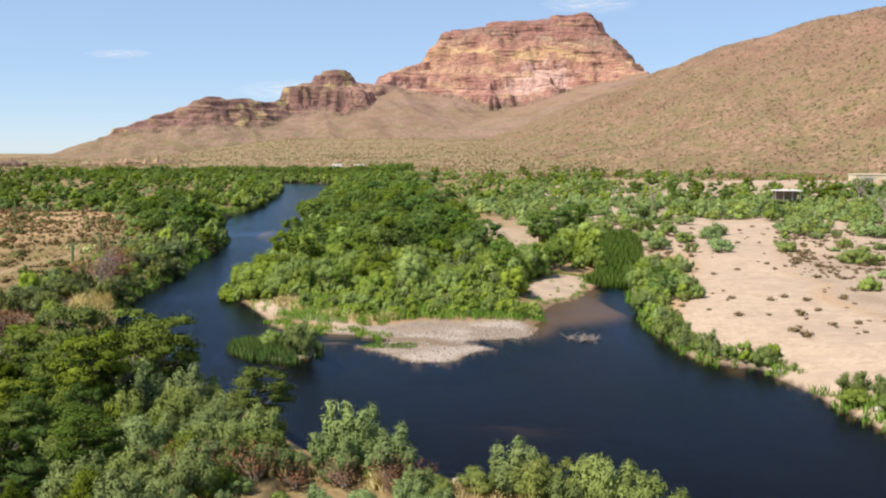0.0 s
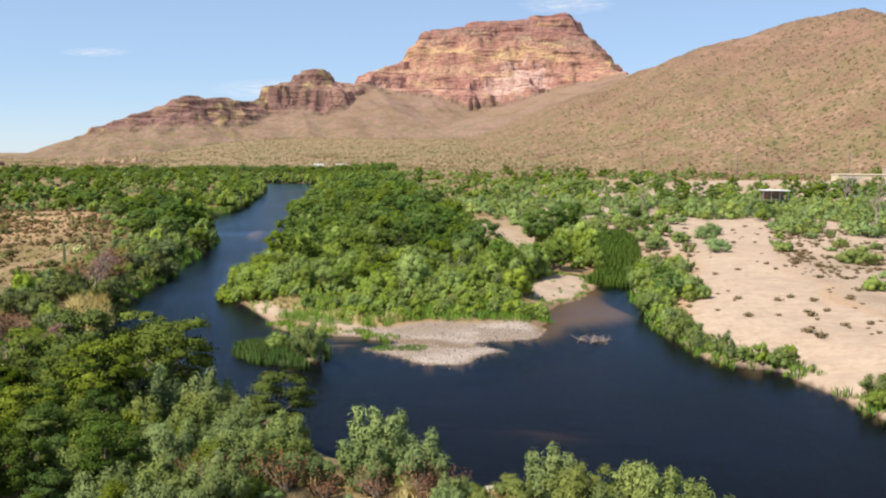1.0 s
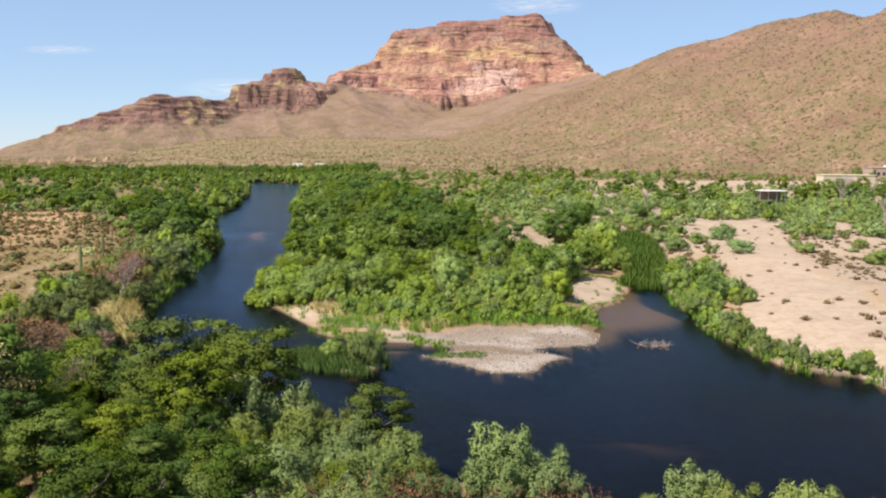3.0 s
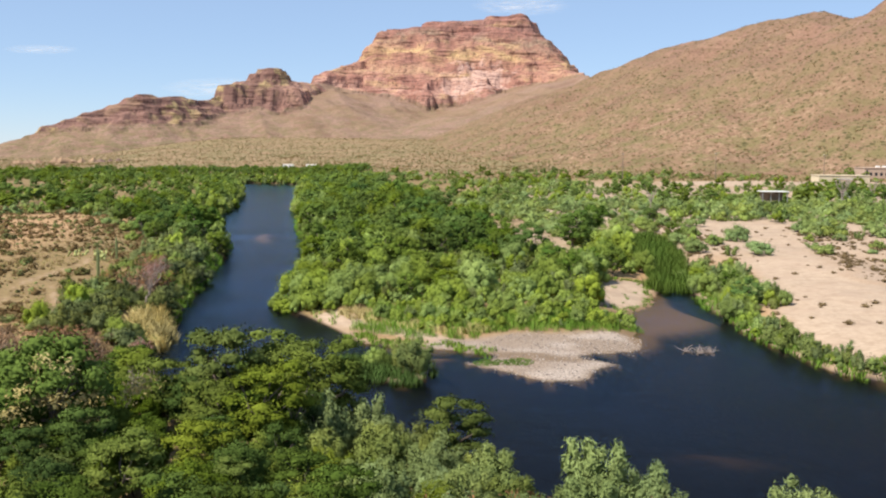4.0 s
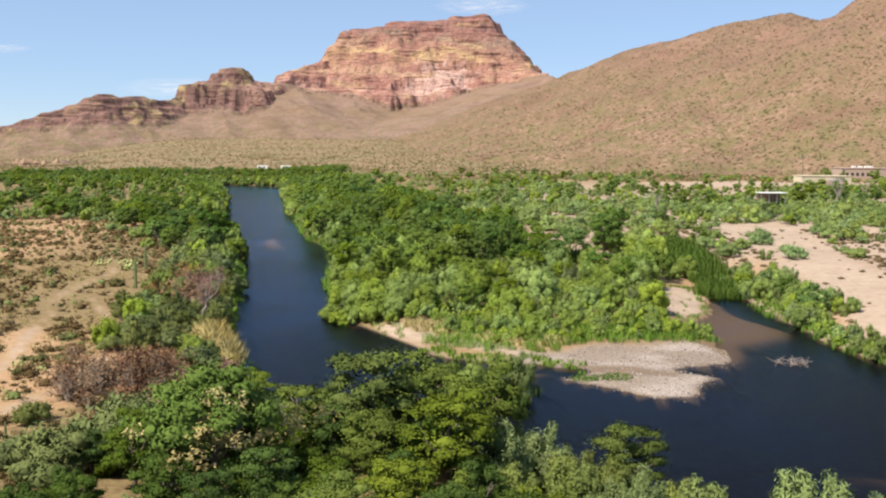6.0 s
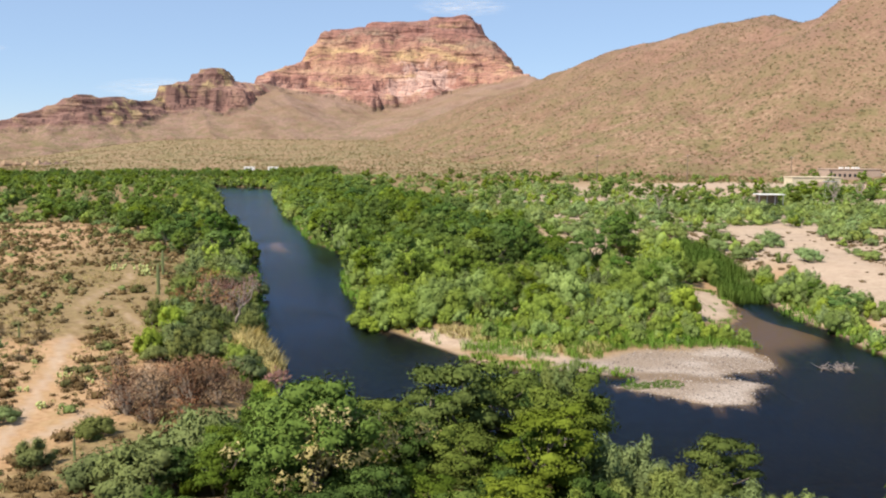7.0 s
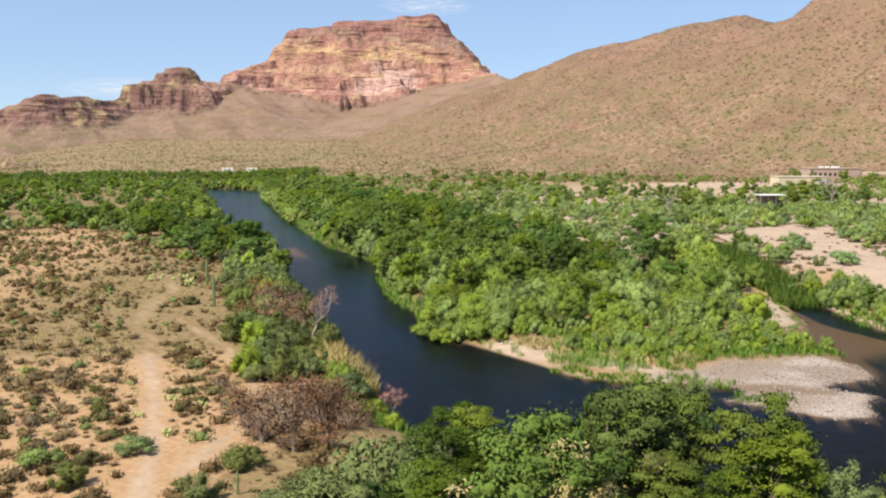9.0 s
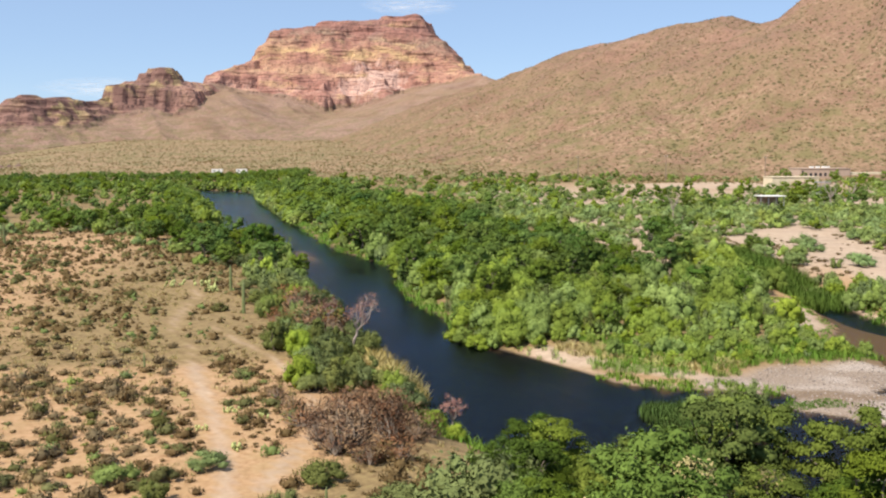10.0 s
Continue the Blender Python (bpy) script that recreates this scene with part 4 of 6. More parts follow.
def fill(seed, box, gap, chance, mix, sizes, talls=(0.85, 1.15), level=1, far=False, most=999, swap=None):
    """Plants over a stretch of the plan. chance: 0 to 1 from x, y and metres from water; mix: kinds and weights; most: things of a kind, the rest joined."""
    rng = np.random.RandomState(seed)
    x, y = scatter(rng, *box, gap)
    d = shore(x, y)
    ok = (rng.rand(x.size) < chance(x, y, d)) & (d > (-0.9 if far else 0.2))
    x, y, d = x[ok], y[ok], d[ok]
    order = np.argsort(np.hypot(x + 30, y))
    x, y, d = x[order], y[order], d[order]
    z = terrain(x, y, d)
    names, weights = list(mix), np.array(list(mix.values()), float)
    pick = rng.choice(len(names), x.size, p=weights / weights.sum())
    count = {}
    for k in range(x.size):
        kind = names[pick[k]]
        lo, hi = sizes[kind]
        s = lo + (hi - lo) * rng.rand() ** 1.3
        count[kind] = count.get(kind, 0) + 1
        if far or count[kind] > most or MADE[kind] >= 290:
            (FAR if far else FIELD)[kind].append((x[k], y[k], z[k] - 0.1, s, rng.rand() * 6.28))
        else:
            MADE[kind] += 1
            plant(kind, level, rng.randint(4), x[k], y[k], z[k], s, rng.rand() * 6.28, talls[0] + (talls[1] - talls[0]) * rng.rand(), mat=(swap or {}).get(kind))


HERO_XY = np.array([(h[1], h[2]) for h in HEROES])


def clear_of_heroes(x, y, r):
    return np.min(np.hypot(x[:, None] - HERO_XY[:, 0], y[:, None] - HERO_XY[:, 1]), axis=1) > r


def inside(poly, x, y, soft=0.01):
    return step(soft, -soft, distance(poly, x, y))


NEAR_WOOD = np.array([(-56, 48), (-20, 44), (-17, 58), (-19.5, 63), (-25, 71), (-33, 79), (-42, 83), (-47, 85), (-52, 79), (-54, 68), (-55, 58)], float)
REEDS = lambda x, y: np.hypot((x - 17.5 - (y - 170) * 0.12) / 3.9, (y - 179) / 24) > 1     # outside the reed bed
ISLAND = np.array([(-45, 131), (-38, 127.5), (-30, 123.5), (-18, 118), (-6, 118.5), (0, 119), (0.5, 124), (-1, 130), (-1.5, 140), (3, 153), (9, 158), (14, 167), (20, 172), (14, 195), (8, 200),
                   (6, 182), (0, 162), (-9, 173), (-15, 235), (-22, 262), (-30, 330), (-60, 330), (-63, 262), (-56, 235), (-50, 215), (-48, 190), (-46, 163), (-43.5, 148)], float)
# near bank
fill(11, (-56, -17, 45, 86), 2.1, lambda x, y, d: inside(NEAR_WOOD, x, y) * clear_of_heroes(x, y, 1.5) * step(-31.5, -28.5, x - (66 - y) * 0.2) * 0.9, {"tamarisk": 5, "willow": 1.2, "mesquite": 0.8},
     {"tamarisk": (0.8, 1.35), "willow": (0.5, 0.9), "mesquite": (0.8, 1.3)}, level=0, swap={"tamarisk": LEAF_GREY, "mesquite": LEAF_TIER, "willow": LEAF_TIER})
# left growth wears darker leaves, so its tone carries the bank's shade
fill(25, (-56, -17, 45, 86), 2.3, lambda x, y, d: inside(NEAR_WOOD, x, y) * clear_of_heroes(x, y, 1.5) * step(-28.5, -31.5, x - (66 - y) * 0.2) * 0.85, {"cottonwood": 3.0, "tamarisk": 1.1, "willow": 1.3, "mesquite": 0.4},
     {"cottonwood": (0.42, 0.72), "tamarisk": (0.6, 1.05), "willow": (0.6, 1.1), "mesquite": (0.7, 1.2)}, level=0, swap={"cottonwood": LEAF_SHADED, "willow": LEAF_TIER, "tamarisk": LEAF_SHADED})
fill(29, (-26, -5, 46, 58), 2.0, lambda x, y, d: (d > 1.5) * clear_of_heroes(x, y, 1.2) * 0.6, {"tamarisk": 3, "mesquite": 1}, {"tamarisk": (0.5, 0.95), "mesquite": (0.5, 0.9)}, (0.7, 1.0), level=0)
# island
FRINGE = np.array([(-31, 118), (-24, 115.5), (-19, 113.8), (-13, 117), (-4, 117.5), (1, 118.5), (1.5, 123.5), (-8, 126), (-28, 128)], float)
fill(12, (-50, 22, 112, 134), 1.6, lambda x, y, d: np.maximum(inside(ISLAND, x, y, 1), inside(FRINGE, x, y, 1) * 0.85), {"willow": 5, "tamarisk": 0.5}, {"willow": (0.32, 0.62), "tamarisk": (0.4, 0.7)}, most=70)
fill(13, (-50, 24, 130, 200), 3.1, lambda x, y, d: inside(ISLAND, x, y, 1) * REEDS(x, y) * 0.95, {"willow": 5, "tamarisk": 1.5, "cottonwood": 0.8},
     {"willow": (0.75, 1.5), "tamarisk": (0.8, 1.5), "cottonwood": (0.5, 0.9)}, most=70, swap={"tamarisk": LEAF_SAGE})
fill(14, (-66, 0, 160, 335), 4.0, lambda x, y, d: inside(ISLAND, x, y, 1) * 0.92, {"willow": 2, "tamarisk": 1.0, "cottonwood": 2.6},
     {"willow": (0.9, 1.7), "tamarisk": (0.9, 1.6), "cottonwood": (0.7, 1.25)}, most=120)
fill(23, (-100, -28, 132, 470), 2.6, lambda x, y, d: step(5, 3, d) * step(-20, -36, x + (y - 130) * 0.1) * (d > 0.3) * (y < 300) * 0.8, {"willow": 2, "tamarisk": 3, "mesquite": 1},
     {"willow": (0.35, 0.7), "tamarisk": (0.5, 0.9), "mesquite": (0.6, 1.0)}, most=50)
# west bank
fill(15, (-85, -50, 100, 200), 2.5, lambda x, y, d: step(13, 9, d) * step(-20, -50, x) * 0.85 * (y > 100) * (d > 0.5) * (np.hypot((x + 54.8) / 3.4, (y - 112.5) / 7) > 1) * (np.hypot((x + 63.6) / 3.5, (y - 131.5) / 4.5) > 1) * (np.hypot(x + 65, y - 145) > 3.5), {"tamarisk": 3, "willow": 1.6, "mesquite": 2.6},
     {"tamarisk": (0.85, 1.35), "willow": (0.5, 0.95), "mesquite": (1.1, 2.0)}, most=90, swap={"tamarisk": LEAF_SAGE, "mesquite": LEAF_SAGE})
fill(16, (-130, -60, 190, 330), 3.8, lambda x, y, d: step(26, 16, d - np.clip(y - 240, 0, 90) * 0.5) * step(-50, -62, x) * (d > 5.5 * step(220, 230, y)) * 0.9, {"tamarisk": 2, "willow": 1.5, "cottonwood": 2, "mesquite": 1.5},
     {"tamarisk": (0.8, 1.4), "willow": (0.7, 1.3), "cottonwood": (0.55, 1.0), "mesquite": (1.1, 1.8)}, most=60)
fill(27, (-150, -60, 64, 240), 8.0, lambda x, y, d: (d > 9) * (distance(TRAIL_A, x, y, False) > 2.5) * (distance(TRAIL_B, x, y, False) > 2.0) * (distance(NEAR_WOOD, x, y) > 2) * 0.45, {"mesquite": 1}, {"mesquite": (0.45, 0.95)}, (0.8, 1.0), swap={"mesquite": LEAF_CREOSOTE})
# east bank
fill(17, (12, 40, 93, 130), 1.5, lambda x, y, d: step(3.2, 2.2, d) * (x > 14) * 0.9, {"willow": 2, "tamarisk": 1.6}, {"willow": (0.38, 0.66), "tamarisk": (0.6, 1.0)}, most=40)
fill(18, (13, 34, 126, 180), 2.2, lambda x, y, d: REEDS(x, y) * step(10, 6, d) * (x > 13) * 0.95, {"willow": 2, "tamarisk": 1.6, "mesquite": 1.2}, {"willow": (0.5, 1.0), "tamarisk": (0.6, 1.2), "mesquite": (0.9, 1.6)}, most=40)
# east scrub
SCRUB = lambda x, y: REEDS(x, y) * (distance(SAND, x, y) > 1) * (distance(SAND_MID, x, y) > 1.0) * (distance(ISLAND, x, y) > 0.5)
THICK = lambda x, y: np.clip(0.3 + 0.45 * step(-0.3, 0.4, fbm(x, y, 28, 2, 60)) + 0.4 * step(235, 285, y), 0, 0.95) * (1 - 0.85 * step(45, 52, x) * step(212, 196, y))
fill(19, (-24, 160, 160, 335), 4.7, lambda x, y, d: SCRUB(x, y) * step(-10, 2, x + (y - 200) * 0.12) * THICK(x, y) * (d > 3),
     {"mesquite": 5, "tamarisk": 1.2, "willow": 0.9, "cottonwood": 0.15}, {"mesquite": (1.2, 2.6), "tamarisk": (0.8, 1.5), "willow": (0.6, 1.1), "cottonwood": (0.5, 0.7)}, (0.75, 1.0), most=170)
fill(24, (46, 90, 90, 200), 7.0, lambda x, y, d: (distance(SAND, x, y) > 2) * 0.35, {"mesquite": 1}, {"mesquite": (0.8, 1.7)})
# far woods
fill(20, (-330, -72, 230, 640), 7.0, lambda x, y, d: ((y > 325) | (x < -128)) * (d > 2) * (0.35 + 0.6 * step(-0.3, 0.3, fbm(x, y, 45, 2, 61))) * (y > 262 + 25 * fbm(x, y, 40, 2, 63)),
     {"cottonwood": 2.4, "willow": 1.6, "tamarisk": 2, "mesquite": 1.5}, {"cottonwood": (0.6, 1.0), "willow": (0.8, 1.3), "tamarisk": (0.9, 1.5), "mesquite": (1.1, 2.0)}, far=True)
LOT = lambda x, y: np.hypot((x - 165 - (y - 505) * 0.3) / 75, (y - 508) / 34) > 1
fill(21, (-115, 320, 325, 660), 6.5, lambda x, y, d: (d > 2) * LOT(x, y) * (0.25 + 0.7 * step(-0.4, 0.25, fbm(x, y, 50, 2, 62))) * step(660 - 0.35 * np.abs(x), 600 - 0.35 * np.abs(x), y),
     {"cottonwood": 1.2, "willow": 1.6, "tamarisk": 2, "mesquite": 3.5}, {"cottonwood": (0.6, 1.0), "willow": (0.7, 1.2), "tamarisk": (0.9, 1.4), "mesquite": (1.2, 2.2)}, far=True)
fill(26, (-270, -60, 330, 660), 4.6, lambda x, y, d: (d > 0.2) * (d < 14) * 0.95, {"cottonwood": 2, "willow": 2, "tamarisk": 1}, {"cottonwood": (0.6, 0.85), "willow": (0.8, 1.2), "tamarisk": (0.9, 1.4)}, far=True)
fill(30, (-280, -60, 320, 680), 2.3, lambda x, y, d: (d > -0.9) * (d < 4.5) * 0.95, {"willow": 2, "tamarisk": 2}, {"willow": (0.9, 1.5), "tamarisk": (1.3, 1.9)}, far=True)
fill(31, (-300, -70, 590, 690), 5.0, lambda x, y, d: (d > 5) * (y > 575 + 0.2 * (x + 100)) * (0.75 - 0.5 * step(662, 690, y)), {"cottonwood": 1}, {"cottonwood": (0.55, 0.85)}, far=True)
fill(28, (-280, -50, 480, 680), 3.2, lambda x, y, d: (d > 0.2) * (d < 9) * 0.55, {"cottonwood": 3, "willow": 1}, {"cottonwood": (0.65, 0.85), "willow": (0.9, 1.3)}, far=True)
fill(22, (-75, -20, 325, 480), 5.5, lambda x, y, d: (d > 1) * (d < 40) * 0.9, {"cottonwood": 3, "willow": 1}, {"cottonwood": (0.75, 1.2), "willow": (0.9, 1.4)}, far=True)
for x, y, s in ((104, 332, 1.05), (110, 338, 1.15), (117, 334, 1.1), (99, 336, 0.9), (78, 326, 0.8), (72, 330, 0.9), (66, 326, 0.85), (124, 342, 1.1), (131, 338, 0.9), (60, 333, 0.8), (140, 346, 1.0)):
    FAR["cottonwood"].append((x, y, float(terrain(x, y)), s, x))
def tints(sets, rng):
    return np.concatenate([np.repeat(rng.rand(len(r)), len(m[0])) for m, r in sets if len(r)])


_rng = np.random.RandomState(8)
for kind, rows in FIELD.items():
    rows = np.array(rows)
    which = _rng.randint(4, size=len(rows))
    close = (rows[:, 1] < (205 if kind == "mesquite" else 168)) & (rows[:, 3] > 0.58)
    sets = [(MODELS[kind, 1, k], rows[(which == k) & close]) for k in range(4)] + [(MODELS[kind, 2, k % 3], rows[(which == k) & ~close]) for k in range(4)]
    v, f, n = joined([spread(m, r, _rng) for m, r in sets if len(r)])
    tagged(new(KINDS[kind][0] + "_thicket", mesh_np(kind + "_thicket", v, f, KINDS[kind][1], n, dict(tint=tints(sets, _rng)))),
           {"cottonwood": "dark green cottonwood canopy along the river", "willow": "bright green willow thicket along the river", "tamarisk": "grey-green tamarisk thicket along the river",
            "mesquite": "olive mesquite scrub on sandy ground"}[kind], "thicket", kind="stuff")
_rng = np.random.RandomState(6)
for kind, rows in FAR.items():
    rows = np.array(rows)
    which = _rng.randint(3, size=len(rows))
    sets = [(MODELS[kind, 2, k], rows[which == k]) for k in range(3)]
    v, f, n = joined([spread(m, r, _rng) for m, r in sets if len(r)])
    tagged(new("far_" + KINDS[kind][0] + "_woods", mesh_np(kind + "_woods", v, f, KINDS[kind][1], n, dict(tint=tints(sets, _rng)))),
           {"cottonwood": "distant dark green cottonwood canopy", "willow": "distant bright green willow thicket", "tamarisk": "distant grey-green tamarisk thicket",
            "mesquite": "distant olive mesquite scrub"}[kind], "woods", kind="stuff")


# ---- low brush of the desert ----
def brush_model(seed, n=34, w=0.55, h=0.42, leaf=0.12):
    rng = np.random.RandomState(seed)
    a, k = rng.rand(n) * 6.28, rng.rand(n) ** 0.5
    c = np.stack([np.cos(a) * k * w, np.sin(a) * k * w, 0.08 + h * (1 - 0.6 * k) * rng.rand(n)], -1)
    core = ICO_V * np.array([w * 0.6, w * 0.6, h * 0.5]) * (0.8 + 0.4 * rng.rand(len(ICO_V), 1)) + np.array([0, 0, h * 0.35])
    return joined([(core, ICO_F, ICO_V.copy()), leaves(rng, c, np.full(n, 0.12), 2, leaf, 0.4, 0.8, 1.0, hub=(0, 0, -0.2))])


BRUSH = [brush_model(300 + k) for k in range(4)]
def tiny_model(seed):
    rng = np.random.RandomState(seed)
    core = OCT_V * np.array([0.4, 0.4, 0.3]) * (0.6 + 0.8 * rng.rand(6, 1)) + np.array([0, 0, 0.12])
    at = np.stack([rng.normal(size=6) * 0.34, rng.normal(size=6) * 0.34, 0.12 + 0.3 * rng.rand(6)], -1)
    return joined([(core, OCT_F, OCT_V.copy()), leaves(rng, at, np.full(6, 0.2), 1, 0.24, 0.5, 0.7, 1.0, hub=(0, 0, -0.3))])


TINY = [tiny_model(320 + k) for k in range(3)]
BRUSH_MESH = [[mesh_np("brush", *b[:2], mat, b[2]) for b in BRUSH] for mat in (LEAF_BRUSH, LEAF_CREOSOTE, LEAF_GREY)]


def desert_brush():
    rng = np.random.RandomState(31)
    x, y = scatter(rng, -190, -52, 58, 300, 1.15)
    d = shore(x, y)
    trail = np.minimum(distance(TRAIL_A, x, y, False), distance(TRAIL_B, x, y, False))
    ok = (d > 9) & (trail > 1.25) & (rng.rand(x.size) < 0.2 + 0.15 * step(150, 110, y) + 0.7 * step(-0.3, 0.6, fbm(x, y, 8, 3, 70)))
    ok &= distance(NEAR_WOOD, x, y) > 1
    x, y, d = x[ok], y[ok], d[ok]
    z = terrain(x, y, d) - 0.03
    s = 0.4 + 1.4 * rng.rand(x.size) ** 2.1
    near = (x > -95) & (y < 125) & (s > 0.55)
    tone = rng.choice(3, x.size, p=(0.74, 0.17, 0.09))
    names = (("dry_brush", "dry brown desert brush on sandy soil"), ("creosote_shrub", "small olive green creosote shrub on sandy soil"), ("sage_shrub", "small grey-green sage shrub on sandy soil"))
    for k in np.nonzero(near)[0][:420]:
        ob = new(names[tone[k]][0], BRUSH_MESH[tone[k]][rng.randint(4)])
        tagged(ob, names[tone[k]][1], "shrub", group="low desert shrubs")
        near[k] = True
        ob.matrix_world = Matrix.LocRotScale((x[k], y[k], z[k]), Euler((0, 0, rng.rand() * 6.28)), (s[k], s[k], s[k] * (0.8 + 0.5 * rng.rand())))
    taken = np.zeros(x.size, bool)
    taken[np.nonzero(near)[0][:420]] = True
    for t, mat in enumerate((LEAF_BRUSH, LEAF_CREOSOTE, LEAF_GREY)):
        parts = []
        for k in range(4):
            sel = (~taken) & (tone == t) & (np.arange(x.size) % 4 == k)
            rows = np.stack([x, y, z, s, rng.rand(x.size) * 6.28], -1)
            parts.append(spread(BRUSH[k], rows[sel & (y < 122)], rng))
            parts.append(spread(TINY[k % 3], rows[sel & (y >= 122)], rng))
        v, f, n = joined(parts)
        tagged(new(("dry_brush_field", "creosote_field", "sage_field")[t], mesh_np("brush_field", v, f, mat, n)),
               ("scattered dry brown brush over the desert flat", "scattered olive creosote over the desert flat", "scattered grey sage over the desert flat")[t], "brush", kind="stuff")


desert_brush()


def slope_scrub():
    """Shrubs dotted over the flats and slopes behind the woods."""
    rng = np.random.RandomState(33)
    dep = bpy.context.evaluated_depsgraph_get()
    hill = bpy.data.objects["hill"]
    rows = {0: [], 1: []}
    dist = 560 * (1900 / 560) ** rng.rand(70000)
    az = np.radians(-32 + 68 * rng.rand(70000))
    x, y = -30 + dist * np.sin(az), dist * np.cos(az)
    thick = rng.rand(70000) < 0.5 + 0.5 * step(-0.4, 0.5, fbm(x, y, 55, 3, 34))
    thick &= (y > 690 - 0.3 * np.abs(x)) | (shore(x, y) > 60)
    thick &= shore(x, y) > 45
    x, y, dist = x[thick], y[thick], dist[thick]
    base = terrain(x, y, np.full(x.shape, 200.0))
    for k in range(len(x)):
        hit, place, _, _ = hill.ray_cast((x[k], y[k], 900), (0, 0, -1))
        z = max(base[k], place[2]) if hit else base[k]
        rows[int(rng.rand() < 0.55)].append((x[k], y[k], z - 0.1, (0.5 + 1.3 * rng.rand() ** 2.2) * (1 + dist[k] / 4000), rng.rand() * 6.28))
    for key, mat in ((0, LEAF_CREOSOTE), (1, LEAF_BRUSH)):
        r = np.array(rows[key])
        v, f, n = joined([spread(TINY[k], r[k::3], rng) for k in range(3)])
        tagged(new(("olive_slope_scrub", "brown_slope_scrub")[key], mesh_np("slope_scrub", v, f, mat, n)),
               ("olive desert shrubs dotted over the slopes", "brown desert shrubs dotted over the slopes")[key], "brush", kind="stuff")


slope_scrub()

# ---- reeds, grass, dead growth ----
def blades(seed, n, w, h, width, spread_out=0.35):
    """A clump of narrow arching blades."""
    rng = np.random.RandomState(seed)
    a, k = rng.rand(n) * 6.28, rng.rand(n) ** 0.5 * w
    foot = np.stack([np.cos(a) * k, np.sin(a) * k, np.zeros(n) - 0.05], -1)
    lean = unit(rng, n) * spread_out
    lean[:, 2] = 0
    tall = h * (0.6 + 0.5 * rng.rand(n, 1))
    mid = foot + lean * 0.35 * tall + np.array([0, 0, 0.6]) * tall
    tip = foot + lean * tall + np.array([0, 0, 1.0]) * tall
    side = np.stack([-np.sin(a * 3), np.cos(a * 3), np.zeros(n)], -1) * width
    v = np.stack([foot - side * 0.7, foot + side * 0.7, mid + side, mid - side, tip], 1).reshape(-1, 3)
    q = np.arange(n)[:, None] * 5
    f = np.concatenate([q + [0, 1, 2], q + [0, 2, 3], q + [3, 2, 4]], 0)
    nrm = np.repeat(np.cross(side, [0, 0, 1]) / width * 0.4 + lean + np.array([0, -0.1, 0.8]), 5, 0)
    return v, f, nrm


def grass_field(name, label, seed, box, gap, chance, model, mat, size=(0.7, 1.2)):
    rng = np.random.RandomState(seed)
    x, y = scatter(rng, *box, gap)
    d = shore(x, y)
    ok = rng.rand(x.size) < chance(x, y, d)
    x, y, d = x[ok], y[ok], d[ok]
    s = size[0] + (size[1] - size[0]) * rng.rand(x.size)
    v, f, n = spread(model, np.stack([x, y, np.maximum(terrain(x, y, d), -0.25), s, rng.rand(x.size) * 6.28], -1), rng)
    tagged(new(name, mesh_np(name, v, f, mat, n)), label, "grass", kind="stuff")


def rng_half(x, y):
    return fbm(x, y, 1.3, 2, 90) > 0.1


REED = blades(1, 30, 0.5, 1.35, 0.022, 0.3)
SHORT_REED = blades(9, 30, 0.55, 0.95, 0.02, 0.45)
TURF = blades(2, 26, 0.55, 0.75, 0.035, 0.5)
STRAW = blades(3, 150, 0.6, 1.6, 0.03, 0.55)
FRONT = np.array([(-37, 124), (-33, 117), (-27, 112.5), (-20, 111.5), (-13, 115.5), (-4, 116), (1.5, 117), (2, 122), (0, 126), (-6, 123), (-18, 122), (-28, 126)], float)
grass_field("bank_reeds", "bright green reeds along the island edge", 41, (-40, 6, 104, 128), 0.62, lambda x, y, d: inside(FRONT, x, y, 1.5) * (0.35 + 0.65 * step(-0.5, 0.2, fbm(x, y, 6, 2, 80))) * (np.hypot(x + 36, y - 122) > 5.5), SHORT_REED, LEAF_REED, (0.6, 1.2))
grass_field("shore_grass", "short yellow-green grass on the wet gravel shore", 42, (-36, -8, 96, 114), 0.6, lambda x, y, d: (d > -0.3) * (d < 2.6) * step(-15, -19, x) * (distance(MUD, x, y) > 1) * step(-0.35, 0.25, fbm(x, y, 5, 2, 81)) * 0.75, TURF, LEAF_REED, (0.5, 1.0))
grass_field("algae_patch", "yellow-green algae and turf on the wet gravel", 50, (-20, -11, 97, 103), 0.3, lambda x, y, d: (np.hypot((x + 15.6) / 3.0, (y - 100) / 1.3) + 0.4 * fbm(x, y, 2, 2, 99) < 1) * 0.9, TURF, LEAF_REED, (0.2, 0.42))
grass_field("tall_reeds", "tall green cattails in the shallow inlet", 43, (8, 32, 148, 218), 0.75, lambda x, y, d: ((d < 2.0) * (d > -2.5) * (y > 149) + (np.hypot((x - 17.5 - (y - 170) * 0.12) / 4.5, (y - 180) / 26) < 1)) * 0.9, REED, LEAF_CATTAIL, (0.9, 1.6))
grass_field("beach_tufts", "sparse green tufts round the sandy spit", 52, (-3, 15, 129, 158), 0.8, lambda x, y, d: (d > 0.2) * ((np.abs(distance(BEACH, x, y) - 0.4) < 1.3) * 0.55 + (distance(BEACH, x, y) < 0) * 0.06), TURF, LEAF_REED, (0.4, 0.9))
grass_field("islet_cattails", "dense green cattails on the islet", 44, (-35, -21, 88, 104), 0.42, lambda x, y, d: (distance(ISLE, x, y) < 0.6) * ((x < -27.0) | (rng_half(x, y))) * 0.95, REED, LEAF_CATTAIL, (0.6, 0.95))
